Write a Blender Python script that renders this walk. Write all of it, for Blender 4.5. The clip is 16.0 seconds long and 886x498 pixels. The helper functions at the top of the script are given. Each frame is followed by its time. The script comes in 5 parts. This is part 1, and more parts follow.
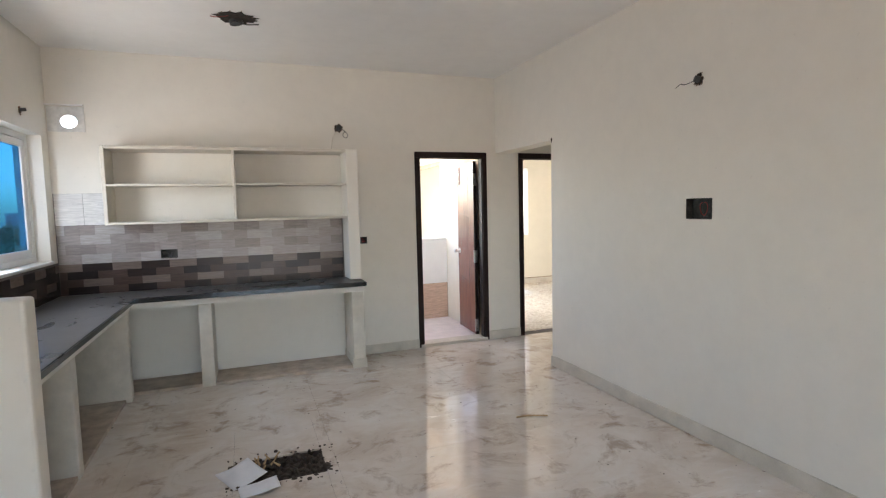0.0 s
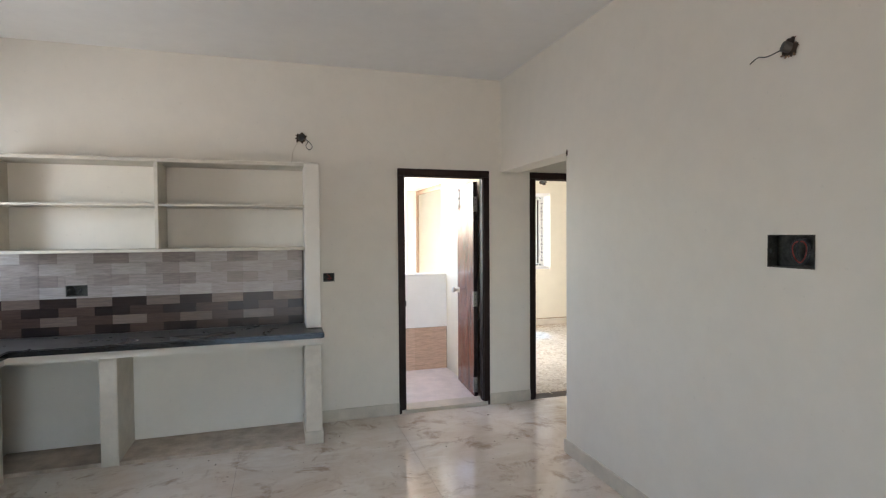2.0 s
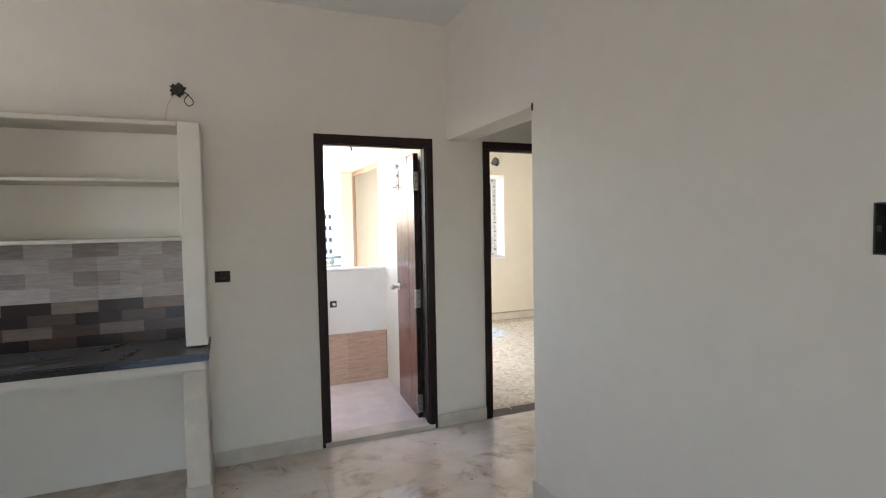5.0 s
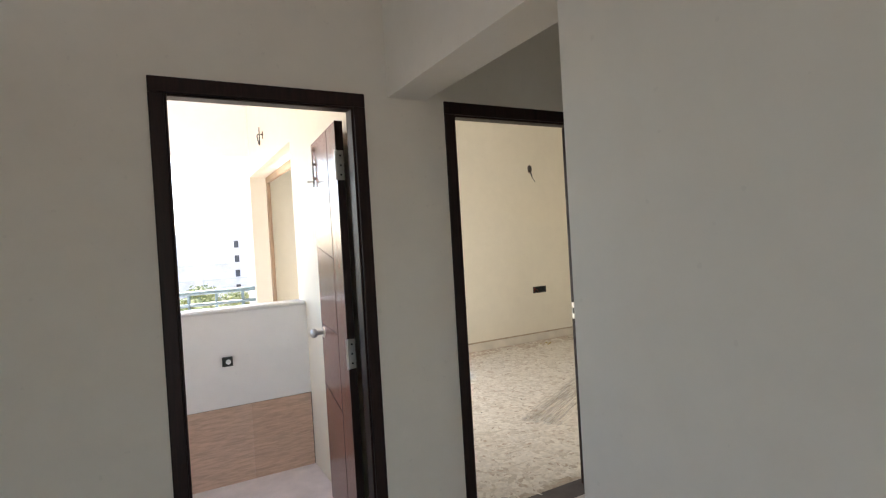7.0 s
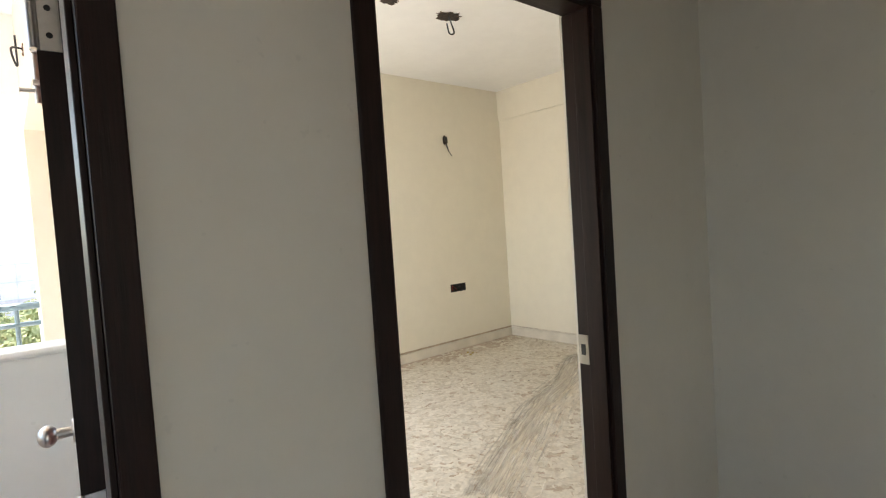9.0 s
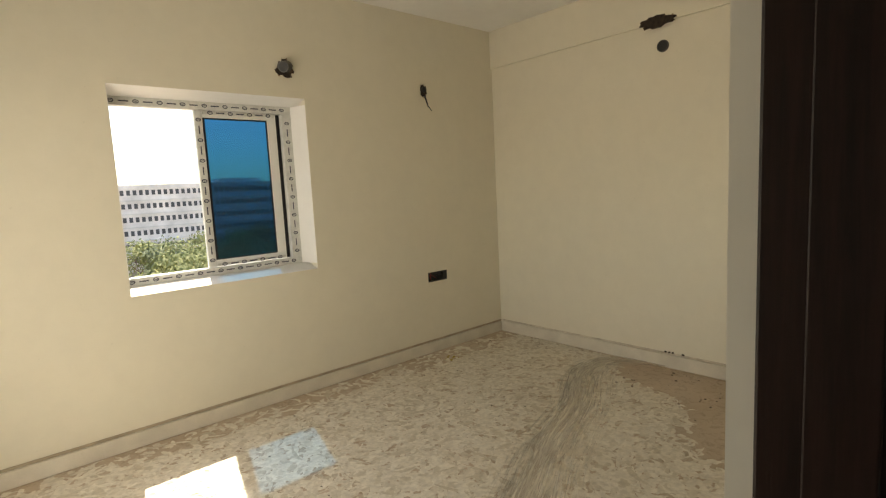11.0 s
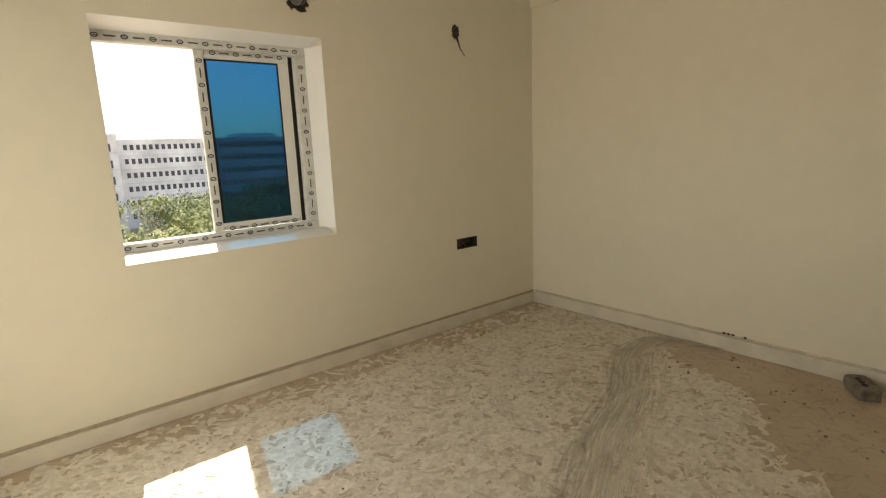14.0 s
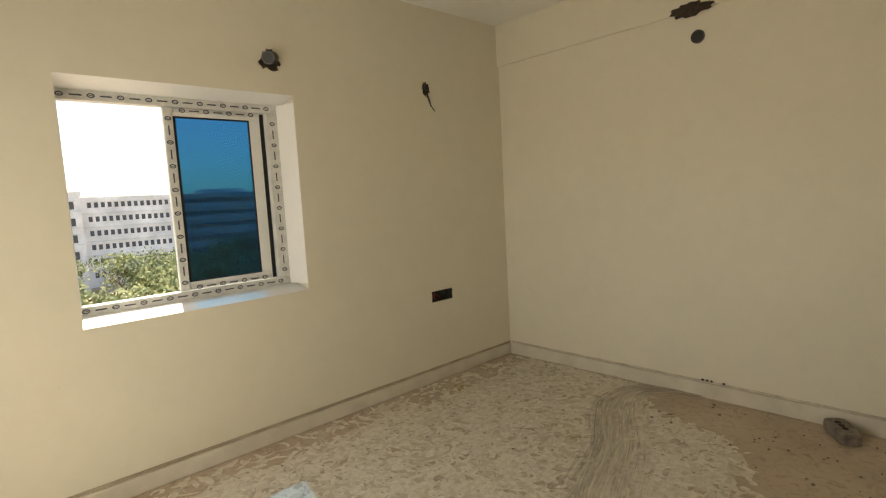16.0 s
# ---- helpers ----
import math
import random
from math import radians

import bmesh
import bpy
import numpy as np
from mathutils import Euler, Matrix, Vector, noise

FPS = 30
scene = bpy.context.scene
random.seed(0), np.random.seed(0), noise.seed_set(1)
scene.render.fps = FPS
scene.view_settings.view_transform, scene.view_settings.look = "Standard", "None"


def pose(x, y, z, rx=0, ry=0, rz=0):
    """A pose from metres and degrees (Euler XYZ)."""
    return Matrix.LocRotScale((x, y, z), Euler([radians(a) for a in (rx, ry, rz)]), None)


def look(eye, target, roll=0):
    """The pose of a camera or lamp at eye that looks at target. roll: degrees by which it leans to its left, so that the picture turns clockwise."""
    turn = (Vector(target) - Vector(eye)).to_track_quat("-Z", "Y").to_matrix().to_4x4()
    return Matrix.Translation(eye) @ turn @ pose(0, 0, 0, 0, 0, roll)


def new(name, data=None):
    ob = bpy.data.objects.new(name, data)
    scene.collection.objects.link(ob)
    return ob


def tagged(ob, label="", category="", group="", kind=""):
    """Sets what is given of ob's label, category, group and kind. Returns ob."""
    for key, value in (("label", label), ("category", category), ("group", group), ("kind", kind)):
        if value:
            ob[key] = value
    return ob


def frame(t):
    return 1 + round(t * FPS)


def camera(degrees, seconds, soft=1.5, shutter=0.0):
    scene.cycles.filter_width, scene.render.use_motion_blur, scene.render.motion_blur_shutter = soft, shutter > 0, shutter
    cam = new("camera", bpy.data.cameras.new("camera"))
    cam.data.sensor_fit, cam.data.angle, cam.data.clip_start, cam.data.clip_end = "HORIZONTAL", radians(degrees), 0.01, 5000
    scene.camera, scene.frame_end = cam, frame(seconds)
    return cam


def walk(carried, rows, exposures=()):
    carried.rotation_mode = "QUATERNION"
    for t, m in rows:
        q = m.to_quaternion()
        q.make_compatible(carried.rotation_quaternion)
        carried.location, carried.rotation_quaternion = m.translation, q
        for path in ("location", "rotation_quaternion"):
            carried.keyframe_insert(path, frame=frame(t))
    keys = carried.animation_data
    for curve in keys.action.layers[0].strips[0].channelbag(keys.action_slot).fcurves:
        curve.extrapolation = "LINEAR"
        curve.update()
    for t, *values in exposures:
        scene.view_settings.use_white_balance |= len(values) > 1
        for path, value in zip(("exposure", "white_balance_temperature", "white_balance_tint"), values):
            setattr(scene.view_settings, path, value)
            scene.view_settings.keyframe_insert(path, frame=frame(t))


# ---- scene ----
cam = camera(80.7, 16.0, 1.2)
PATH = [
    (0, (0.174, -0.024, 1.527), (0.876, 1.842, 1.369), -1.4),
    (0.5, (0.349, 0.213, 1.531), (1.051, 2.08, 1.382), -3.5),
    (1, (0.605, 0.471, 1.543), (1.248, 2.362, 1.445), -2.6),
    (1.5, (0.766, 0.669, 1.521), (1.41, 2.561, 1.427), -3.8),
    (2, (0.931, 0.93, 1.557), (1.522, 2.84, 1.502), -0.4),
    (2.5, (1.085, 1.092, 1.542), (1.592, 3.026, 1.493), -1.0),
    (3, (1.213, 1.197, 1.549), (1.669, 3.144, 1.503), -0.3),
    (3.5, (1.229, 1.241, 1.535), (1.673, 3.191, 1.487), -0.3),
    (4, (1.155, 1.295, 1.531), (1.655, 3.231, 1.481), -0.6),
    (4.5, (1.197, 1.459, 1.518), (1.799, 3.363, 1.411), -1.6),
    (5, (1.331, 1.787, 1.514), (2.097, 3.632, 1.418), -1.1),
    (5.2, (1.373, 1.905, 1.533), (2.166, 3.738, 1.437), -1.2),
    (7.3, (1.97, 3.354, 1.443), (2.962, 5.091, 1.428), -3.1),
    (7.5, (2.023, 3.501, 1.46), (3.043, 5.221, 1.441), -2.8),
    (8, (2.217, 3.844, 1.467), (3.328, 5.506, 1.409), -3.6),
    (8.5, (2.413, 4.105, 1.464), (3.529, 5.764, 1.407), -4.0),
    (9, (2.577, 4.430, 1.439), (3.865, 5.958, 1.349), -3.8),
    (9.2, (2.635, 4.535, 1.443), (4.016, 5.976, 1.341), -3.6),
    (11.3, (3.481, 5.367, 1.533), (4.753, 6.888, 1.274), -3.1),
    (11.5, (3.515, 5.435, 1.532), (4.686, 7.035, 1.268), -4.2),
    (12, (3.652, 5.575, 1.527), (4.681, 7.267, 1.251), -3.6),
    (12.5, (3.672, 5.664, 1.547), (4.797, 7.285, 1.22), -2.3),
    (13, (3.599, 5.702, 1.512), (4.752, 7.297, 1.154), -2.5),
    (13.5, (3.602, 5.697, 1.524), (4.758, 7.284, 1.142), -3.1),
    (14, (3.616, 5.697, 1.526), (4.868, 7.209, 1.14), -2.3),
    (14.5, (3.628, 5.684, 1.525), (4.929, 7.16, 1.166), -1.9),
    (15, (3.634, 5.65, 1.537), (4.982, 7.108, 1.295), -2.3),
    (15.5, (3.63, 5.662, 1.541), (4.986, 7.119, 1.337), -2.8),
    (16, (3.633, 5.74, 1.533), (4.988, 7.197, 1.335), -3.2),
]
walk(cam, [(t, look(eye, target, roll)) for t, eye, target, roll in PATH],
     [(0, 3.2, 6550, 14), (2.0, 3.05, 6450, 13), (5.2, 2.85, 6400, 13), (7.3, 2.4, 6600, 12), (8.0, 2.25, 6850, 10), (8.5, 2.25, 8000, 8), (9.0, 2.6, 6600, 9), (9.2, 2.6, 6600, 9), (11.3, 1.55, 8000, 6), (16, 1.55, 8000, 6)])

# ---- light ----
world = bpy.data.worlds.new("sky")
scene.world = world
world.use_nodes = True
wn = world.node_tree.nodes
sky = wn.new("ShaderNodeTexSky")
sky.sky_type = "NISHITA"
sky.sun_disc = False
sky.sun_elevation, sky.sun_rotation = radians(57), radians(14)
sky.dust_density, sky.air_density = 1.5, 1.0
wn["Background"].inputs[1].default_value = 0.15
world.node_tree.links.new(sky.outputs[0], wn["Background"].inputs[0])

sun = new("sun", bpy.data.lights.new("sun", "SUN"))
sun.data.energy, sun.data.angle, sun.data.color = 4.0, radians(0.5), (1.0, 0.95, 0.88)
sun.matrix_world = look((5, 30, 40), (5 - 0.25, 29, 40 - 1.59))


def window_light(name, eye, target, w, h, power, color):
    lamp = new(name, bpy.data.lights.new(name, "AREA"))
    lamp.data.shape, lamp.data.size, lamp.data.size_y = "RECTANGLE", w, h
    lamp.data.energy, lamp.data.color = power, color
    lamp.matrix_world = look(eye, target)


window_light("kitchen_window_daylight", (-1.66, 4.2, 1.68), (0, 4.2, 1.68), 0.62, 0.98, 2.3, (0.86, 0.94, 1.0))
window_light("living_opening_daylight", (0.7, -3.62, 1.2), (0.7, 0, 1.2), 2.6, 2.2, 0.7, (0.93, 0.97, 1.0))
window_light("balcony_door_daylight", (2.80, 7.45, 1.15), (6, 7.45, 1.15), 1.15, 2.0, 8, (1.0, 0.97, 0.92))


# ---- materials ----
def mat_base(name, rough=0.6, metal=0.0):
    m = bpy.data.materials.new(name)
    m.use_nodes = True
    nt = m.node_tree
    b = nt.nodes["Principled BSDF"]
    b.inputs["Roughness"].default_value, b.inputs["Metallic"].default_value = rough, metal
    return m, nt, b


def node(nt, kind, links=(), **values):
    n = nt.nodes.new(kind)
    for key, v in values.items():
        if key.startswith("i_"):
            n.inputs[key[2:].replace("_", " ")].default_value = v
    for src, dst in links:
        nt.links.new(src, n.inputs[dst])
    return n


def coords(nt, scale=(1, 1, 1)):
    g = nt.nodes.new("ShaderNodeNewGeometry")
    mp = nt.nodes.new("ShaderNodeMapping")
    mp.inputs["Scale"].default_value = scale
    nt.links.new(g.outputs["Position"], mp.inputs["Vector"])
    return mp.outputs["Vector"]


def noise_tex(nt, vec, scale, detail=5.0, rough=0.55, dist=0.0):
    n = node(nt, "ShaderNodeTexNoise", [(vec, "Vector")], i_Scale=scale, i_Detail=detail, i_Roughness=rough, i_Distortion=dist)
    return n.outputs["Fac"]


def ramp(nt, fac, stops):
    r = nt.nodes.new("ShaderNodeValToRGB")
    e = r.color_ramp.elements
    while len(e) < len(stops):
        e.new(0.5)
    for el, (p, c) in zip(e, stops):
        el.position = p
        el.color = (*c, 1) if len(c) == 3 else c
    nt.links.new(fac, r.inputs["Fac"])
    return r.outputs["Color"]


def mix(nt, fac, a, b, how="MIX"):
    n = nt.nodes.new("ShaderNodeMix")
    n.data_type, n.blend_type = "RGBA", how
    for v, i in ((fac, 0), (a, 6), (b, 7)):
        if isinstance(v, (int, float)):
            n.inputs[i].default_value = v
        elif isinstance(v, tuple):
            n.inputs[i].default_value = (*v, 1)
        else:
            nt.links.new(v, n.inputs[i])
    return n.outputs[2]


def math_node(nt, op, a, b=0.0, c=0.0):
    n = nt.nodes.new("ShaderNodeMath")
    n.operation = op
    for i, v in enumerate((a, b, c)):
        if isinstance(v, (int, float)):
            n.inputs[i].default_value = v
        else:
            nt.links.new(v, n.inputs[i])
    return n.outputs[0]


def bump(nt, b, height, strength=0.2, dist=0.01):
    n = node(nt, "ShaderNodeBump", [(height, "Height")], i_Strength=strength, i_Distance=dist)
    nt.links.new(n.outputs[0], b.inputs["Normal"])


def grey(v):
    return (v, v, v)


def plain(name, col, rough=0.6, metal=0.0, var=0.15, scale=6.0, fine=120.0, bumps=0.1, islands=False):
    """Two scales of colour variation and a fine relief."""
    m, nt, b = mat_base(name, rough, metal)
    v = coords(nt)
    big = noise_tex(nt, v, scale)
    small = noise_tex(nt, v, fine, 3.0)
    c = mix(nt, ramp(nt, big, [(0.3, grey(0)), (0.7, grey(1))]), tuple(x * (1 - var) for x in col), tuple(min(1, x * (1 + var)) for x in col))
    c = mix(nt, var * 0.8, c, ramp(nt, small, [(0.3, grey(0.4)), (0.7, grey(1.0))]), "MULTIPLY")
    if islands:
        oi = nt.nodes.new("ShaderNodeObjectInfo")
        c = mix(nt, 0.5, c, ramp(nt, oi.outputs["Random"], [(0, grey(0.35)), (1, grey(1.0))]), "MULTIPLY")
    nt.links.new(c, b.inputs["Base Color"])
    bump(nt, b, small, bumps, 0.004)
    return m


def wall_paint(name, col, stain=0.035):
    m, nt, b = mat_base(name, 0.55)
    v = coords(nt)
    big = noise_tex(nt, v, 0.9, 6.0, 0.6)
    mid = noise_tex(nt, v, 7.0, 6.0, 0.65)
    grain = noise_tex(nt, v, 260.0, 2.0)
    trowel = noise_tex(nt, coords(nt, (1, 1, 0.35)), 3.5, 3.0, 0.5, 0.6)
    c = mix(nt, ramp(nt, big, [(0.35, grey(0)), (0.7, grey(1))]), tuple(x * (1 - stain) for x in col), col)
    c = mix(nt, stain * 1.6, c, ramp(nt, mid, [(0.35, grey(0.45)), (0.62, grey(1))]), "MULTIPLY")
    specks = ramp(nt, noise_tex(nt, v, 34.0, 2.0, 0.4), [(0.24, grey(0.55)), (0.265, grey(1))])
    c = mix(nt, 0.12, c, specks, "MULTIPLY")
    nt.links.new(c, b.inputs["Base Color"])
    h = math_node(nt, "ADD", math_node(nt, "MULTIPLY", grain, 0.05), trowel)
    bump(nt, b, h, 0.06, 0.012)
    return m


M_WALL = wall_paint("cream_wall_paint", (0.80, 0.765, 0.69))
M_CEIL = wall_paint("ceiling_paint", (0.87, 0.86, 0.83))
M_ROOM = wall_paint("bedroom_cream_paint", (0.78, 0.73, 0.605))
M_UTIL = wall_paint("utility_white_paint", (0.88, 0.87, 0.85))
M_DIRTY = wall_paint("scuffed_masonry_paint", (0.74, 0.69, 0.595), 0.16)
M_PLINTH = plain("dusty_cement", (0.50, 0.42, 0.345), 0.9, var=0.22, scale=9)
M_SKIRT = plain("skirting_marble", (0.60, 0.55, 0.47), 0.45, var=0.14, scale=5)
M_SKIRT2 = plain("dusty_skirting_marble", (0.68, 0.625, 0.53), 0.6, var=0.10, scale=5)
# Brown that carries the shade of the dusty groove above the north skirting.
M_GROOVE_SHADE = plain("groove_shade_brown", (0.45, 0.37, 0.27), 0.9, var=0.2, scale=9)
M_LIP2 = plain("patchy_mortar_strip", (0.62, 0.55, 0.45), 0.9, var=0.28, scale=12)
M_STEEL = plain("brushed_steel", (0.62, 0.60, 0.56), 0.28, 1.0, 0.1, 20)
# Black of the screws, and painted shade for the slot and pipe ends.
M_BLACK = plain("black_screws_and_hole_shade", (0.02, 0.02, 0.02), 0.5, var=0.2)
# Dark brown: shade inside holes and hollows put into colour; also the skirting chips.
M_HOLE = plain("hole_shade_and_chips", (0.05, 0.035, 0.025), 0.95, var=0.5, scale=40, bumps=0.6)
M_RAW = plain("raw_brick_edge", (0.26, 0.16, 0.10), 0.95, var=0.4, scale=45, bumps=0.6)
M_PIPE = plain("grey_conduit", (0.075, 0.068, 0.06), 0.5, var=0.2)
M_TINBOX = plain("cement_smeared_tin", (0.055, 0.055, 0.048), 0.6, 0.4, 0.5, 30)
M_WIRE_R = plain("red_wire", (0.35, 0.04, 0.03), 0.45, var=0.1)
M_WIRE_Y = plain("yellow_wire", (0.45, 0.33, 0.05), 0.45, var=0.1)
M_WIRE_K = plain("dark_wire", (0.03, 0.03, 0.035), 0.45, var=0.1)
M_UPVC = plain("white_upvc", (0.80, 0.80, 0.78), 0.3, var=0.04, bumps=0.02)
M_FILM = plain("protective_film", (0.68, 0.68, 0.65), 0.35, var=0.12, scale=25, bumps=0.15)
M_PRINT = plain("film_print", (0.07, 0.07, 0.10), 0.5, var=0.2)
# Black of the rubber gasket and of the painted shade in the sash gap.
M_GASKET = plain("gasket_and_gap_black", (0.012, 0.012, 0.014), 0.6, var=0.2)
M_PAPER = plain("paper", (0.78, 0.79, 0.82), 0.8, var=0.04, scale=20, bumps=0.15)
M_RUBBLE = plain("dark_rubble", (0.085, 0.065, 0.05), 0.95, var=0.5, scale=30, bumps=0.6)
M_CHIP = plain("wood_chip", (0.45, 0.30, 0.15), 0.8, var=0.2, scale=40)
M_BRICK = plain("cement_brick", (0.23, 0.19, 0.155), 0.95, var=0.35, scale=25, bumps=0.7)
M_RAIL = plain("blue_green_rail_paint", (0.20, 0.28, 0.31), 0.4, var=0.15)
M_COPING = plain("white_coping", (0.84, 0.83, 0.81), 0.4, var=0.05)


def wood(name, dark, light, rough, axis=(14, 14, 0.8)):
    m, nt, b = mat_base(name, rough)
    v = coords(nt, axis)
    g = noise_tex(nt, v, 3.0, 7.0, 0.65, 0.8)
    f = noise_tex(nt, v, 16.0, 4.0, 0.6)
    c = mix(nt, ramp(nt, g, [(0.3, grey(0)), (0.7, grey(1))]), dark, light)
    c = mix(nt, 0.4, c, ramp(nt, f, [(0.35, grey(0.45)), (0.6, grey(1))]), "MULTIPLY")
    nt.links.new(c, b.inputs["Base Color"])
    bump(nt, b, f, 0.12, 0.003)
    return m


M_FRAME = wood("dark_wenge_wood", (0.012, 0.005, 0.004), (0.030, 0.013, 0.010), 0.45)
M_FRAME.node_tree.nodes["Principled BSDF"].inputs["Specular IOR Level"].default_value = 0.25
M_JAMB = wood("tan_teak_wood", (0.24, 0.15, 0.085), (0.36, 0.24, 0.15), 0.5)
M_LEAF = wood("red_brown_veneer", (0.15, 0.055, 0.04), (0.26, 0.10, 0.07), 0.2)


def marble_floor():
    """Polished cream marble under cloudy wipes of putty dust, with brown smudges and broom strokes."""
    m, nt, b = mat_base("polished_marble", 0.12)
    v = coords(nt)
    oi = nt.nodes.new("ShaderNodeObjectInfo")
    warp = node(nt, "ShaderNodeTexNoise", [(v, "Vector")], i_Scale=1.4, i_Detail=4.0)
    vv = mix(nt, 0.45, v, warp.outputs["Color"], "ADD")
    clouds = noise_tex(nt, vv, 1.3, 7.0, 0.58, 0.9)
    c = ramp(nt, clouds, [(0.28, (0.60, 0.50, 0.41)), (0.5, (0.75, 0.67, 0.59)), (0.72, (0.83, 0.78, 0.72))])
    veins = noise_tex(nt, vv, 2.3, 8.0, 0.6, 1.2)
    c = mix(nt, 0.12, c, ramp(nt, veins, [(0.44, grey(1)), (0.49, (0.66, 0.52, 0.40)), (0.52, grey(1))]), "MULTIPLY")
    c = mix(nt, 0.10, c, ramp(nt, oi.outputs["Random"], [(0, grey(0.6)), (1, grey(1))]), "MULTIPLY")
    zone = ramp(nt, noise_tex(nt, v, 0.9, 3.0), [(0.4, grey(0)), (0.62, grey(1))])
    strokes = None
    for angle, off in ((25, 0.0), (-50, 4.1), (80, 7.7)):
        mp = nt.nodes.new("ShaderNodeMapping")
        nt.links.new(mix(nt, 0.22, v, warp.outputs["Color"], "ADD"), mp.inputs["Vector"])
        mp.inputs["Rotation"].default_value[2] = radians(angle)
        mp.inputs["Scale"].default_value = (1.0, 3.6, 1)
        mp.inputs["Location"].default_value = (off, off, 0)
        k = ramp(nt, noise_tex(nt, mp.outputs["Vector"], 2.6, 5.0, 0.6, 0.4), [(0.55, grey(0)), (0.68, grey(1))])
        strokes = k if strokes is None else math_node(nt, "MAXIMUM", strokes, k)
    dust = math_node(nt, "MULTIPLY", strokes, math_node(nt, "MULTIPLY_ADD", zone, 0.8, 0.2))
    c = mix(nt, math_node(nt, "MULTIPLY", dust, 0.6), c, (0.84, 0.80, 0.75))
    smudge = ramp(nt, noise_tex(nt, vv, 4.2, 7.0, 0.68, 0.4), [(0.33, (0.45, 0.34, 0.25)), (0.46, grey(1))])
    c = mix(nt, 0.65, c, smudge, "MULTIPLY")
    specks = ramp(nt, noise_tex(nt, v, 17.0, 3.0, 0.5, 1.0), [(0.24, grey(0.25)), (0.28, grey(1))])
    c = mix(nt, 0.7, c, specks, "MULTIPLY")
    nt.links.new(c, b.inputs["Base Color"])
    r = math_node(nt, "ADD", math_node(nt, "MULTIPLY", dust, 0.22), math_node(nt, "MULTIPLY", clouds, 0.06))
    nt.links.new(math_node(nt, "ADD", r, 0.025), b.inputs["Roughness"])
    b.inputs["Specular IOR Level"].default_value = 0.8
    bump(nt, b, math_node(nt, "ADD", dust, math_node(nt, "MULTIPLY", noise_tex(nt, v, 9.0, 5.0, 0.6, 1.5), 0.8)), 0.04, 0.012)
    return m


M_MARBLE = marble_floor()


def putty_floor():
    """Stone floor under overlapping smears of dried white putty, bare and dusty towards the east wall."""
    m, nt, b = mat_base("putty_smeared_stone", 0.75)
    v = coords(nt)
    warp = node(nt, "ShaderNodeTexNoise", [(v, "Vector")], i_Scale=5.0, i_Detail=3.0)
    bare = ramp(nt, noise_tex(nt, v, 2.2, 7.0, 0.6), [(0.3, (0.46, 0.36, 0.265)), (0.7, (0.58, 0.465, 0.355))])
    layers = None
    for angle, sx, sy, scale, lo, off in ((20, 1.0, 2.4, 5.5, 0.33, 0.0), (75, 1.0, 2.8, 6.5, 0.30, 3.7), (-40, 1.0, 3.2, 7.5, 0.28, 8.1), (130, 1.0, 1.8, 9.0, 0.30, 5.3)):
        mp = nt.nodes.new("ShaderNodeMapping")
        nt.links.new(mix(nt, 0.16, v, warp.outputs["Color"], "ADD"), mp.inputs["Vector"])
        mp.inputs["Rotation"].default_value[2] = radians(angle)
        mp.inputs["Scale"].default_value = (sx, sy, 1)
        mp.inputs["Location"].default_value = (off, off * 1.3, 0)
        vo = node(nt, "ShaderNodeTexVoronoi", [(mp.outputs["Vector"], "Vector")], i_Scale=scale, i_Randomness=1.0)
        edge = math_node(nt, "ADD", vo.outputs["Distance"], math_node(nt, "MULTIPLY", noise_tex(nt, v, 28.0, 4.0), 0.16))
        mask = ramp(nt, edge, [(lo + 0.08, grey(1)), (lo + 0.13, grey(0))])
        rim = ramp(nt, edge, [(lo + 0.0, grey(0)), (lo + 0.07, grey(1))])
        tone = mix(nt, vo.outputs["Color"], (0.42, 0.345, 0.255), (0.54, 0.46, 0.36))
        tone = mix(nt, math_node(nt, "MULTIPLY", rim, 0.5), tone, (0.60, 0.53, 0.43))
        layers = (mask, tone) if layers is None else (math_node(nt, "MAXIMUM", layers[0], mask), mix(nt, mask, layers[1], tone))
    sep = nt.nodes.new("ShaderNodeSeparateXYZ")
    nt.links.new(v, sep.inputs[0])
    wob = math_node(nt, "MULTIPLY", math_node(nt, "SUBTRACT", noise_tex(nt, v, 2.5, 4.0), 0.5), 1.4)
    south = math_node(nt, "SUBTRACT", math_node(nt, "ADD", math_node(nt, "MULTIPLY", sep.outputs["X"], 0.8), wob), math_node(nt, "MULTIPLY", sep.outputs["Y"], 0.75))
    zone1 = ramp(nt, math_node(nt, "MULTIPLY_ADD", south, 0.5, 0.5), [(0.52, grey(1)), (0.62, grey(0))])
    wallside = math_node(nt, "ADD", math_node(nt, "SUBTRACT", 8.9, sep.outputs["Y"]), math_node(nt, "MULTIPLY", wob, 0.35))
    zone2 = ramp(nt, wallside, [(0.12, grey(0)), (0.42, grey(1))])
    zone = math_node(nt, "MULTIPLY", zone1, zone2)
    mask = math_node(nt, "MULTIPLY", layers[0], math_node(nt, "ADD", math_node(nt, "MULTIPLY", zone, 0.93), 0.04))
    c = mix(nt, mask, bare, layers[1])
    dirt = ramp(nt, noise_tex(nt, v, 13.0, 6.0, 0.7, 1.5), [(0.32, (0.42, 0.36, 0.28)), (0.5, grey(1))])
    c = mix(nt, 0.55, c, dirt, "MULTIPLY")
    nt.links.new(c, b.inputs["Base Color"])
    nt.links.new(math_node(nt, "ADD", math_node(nt, "MULTIPLY", noise_tex(nt, v, 4.0), 0.4), 0.28), b.inputs["Roughness"])
    bump(nt, b, mask, 0.35, 0.006)
    return m


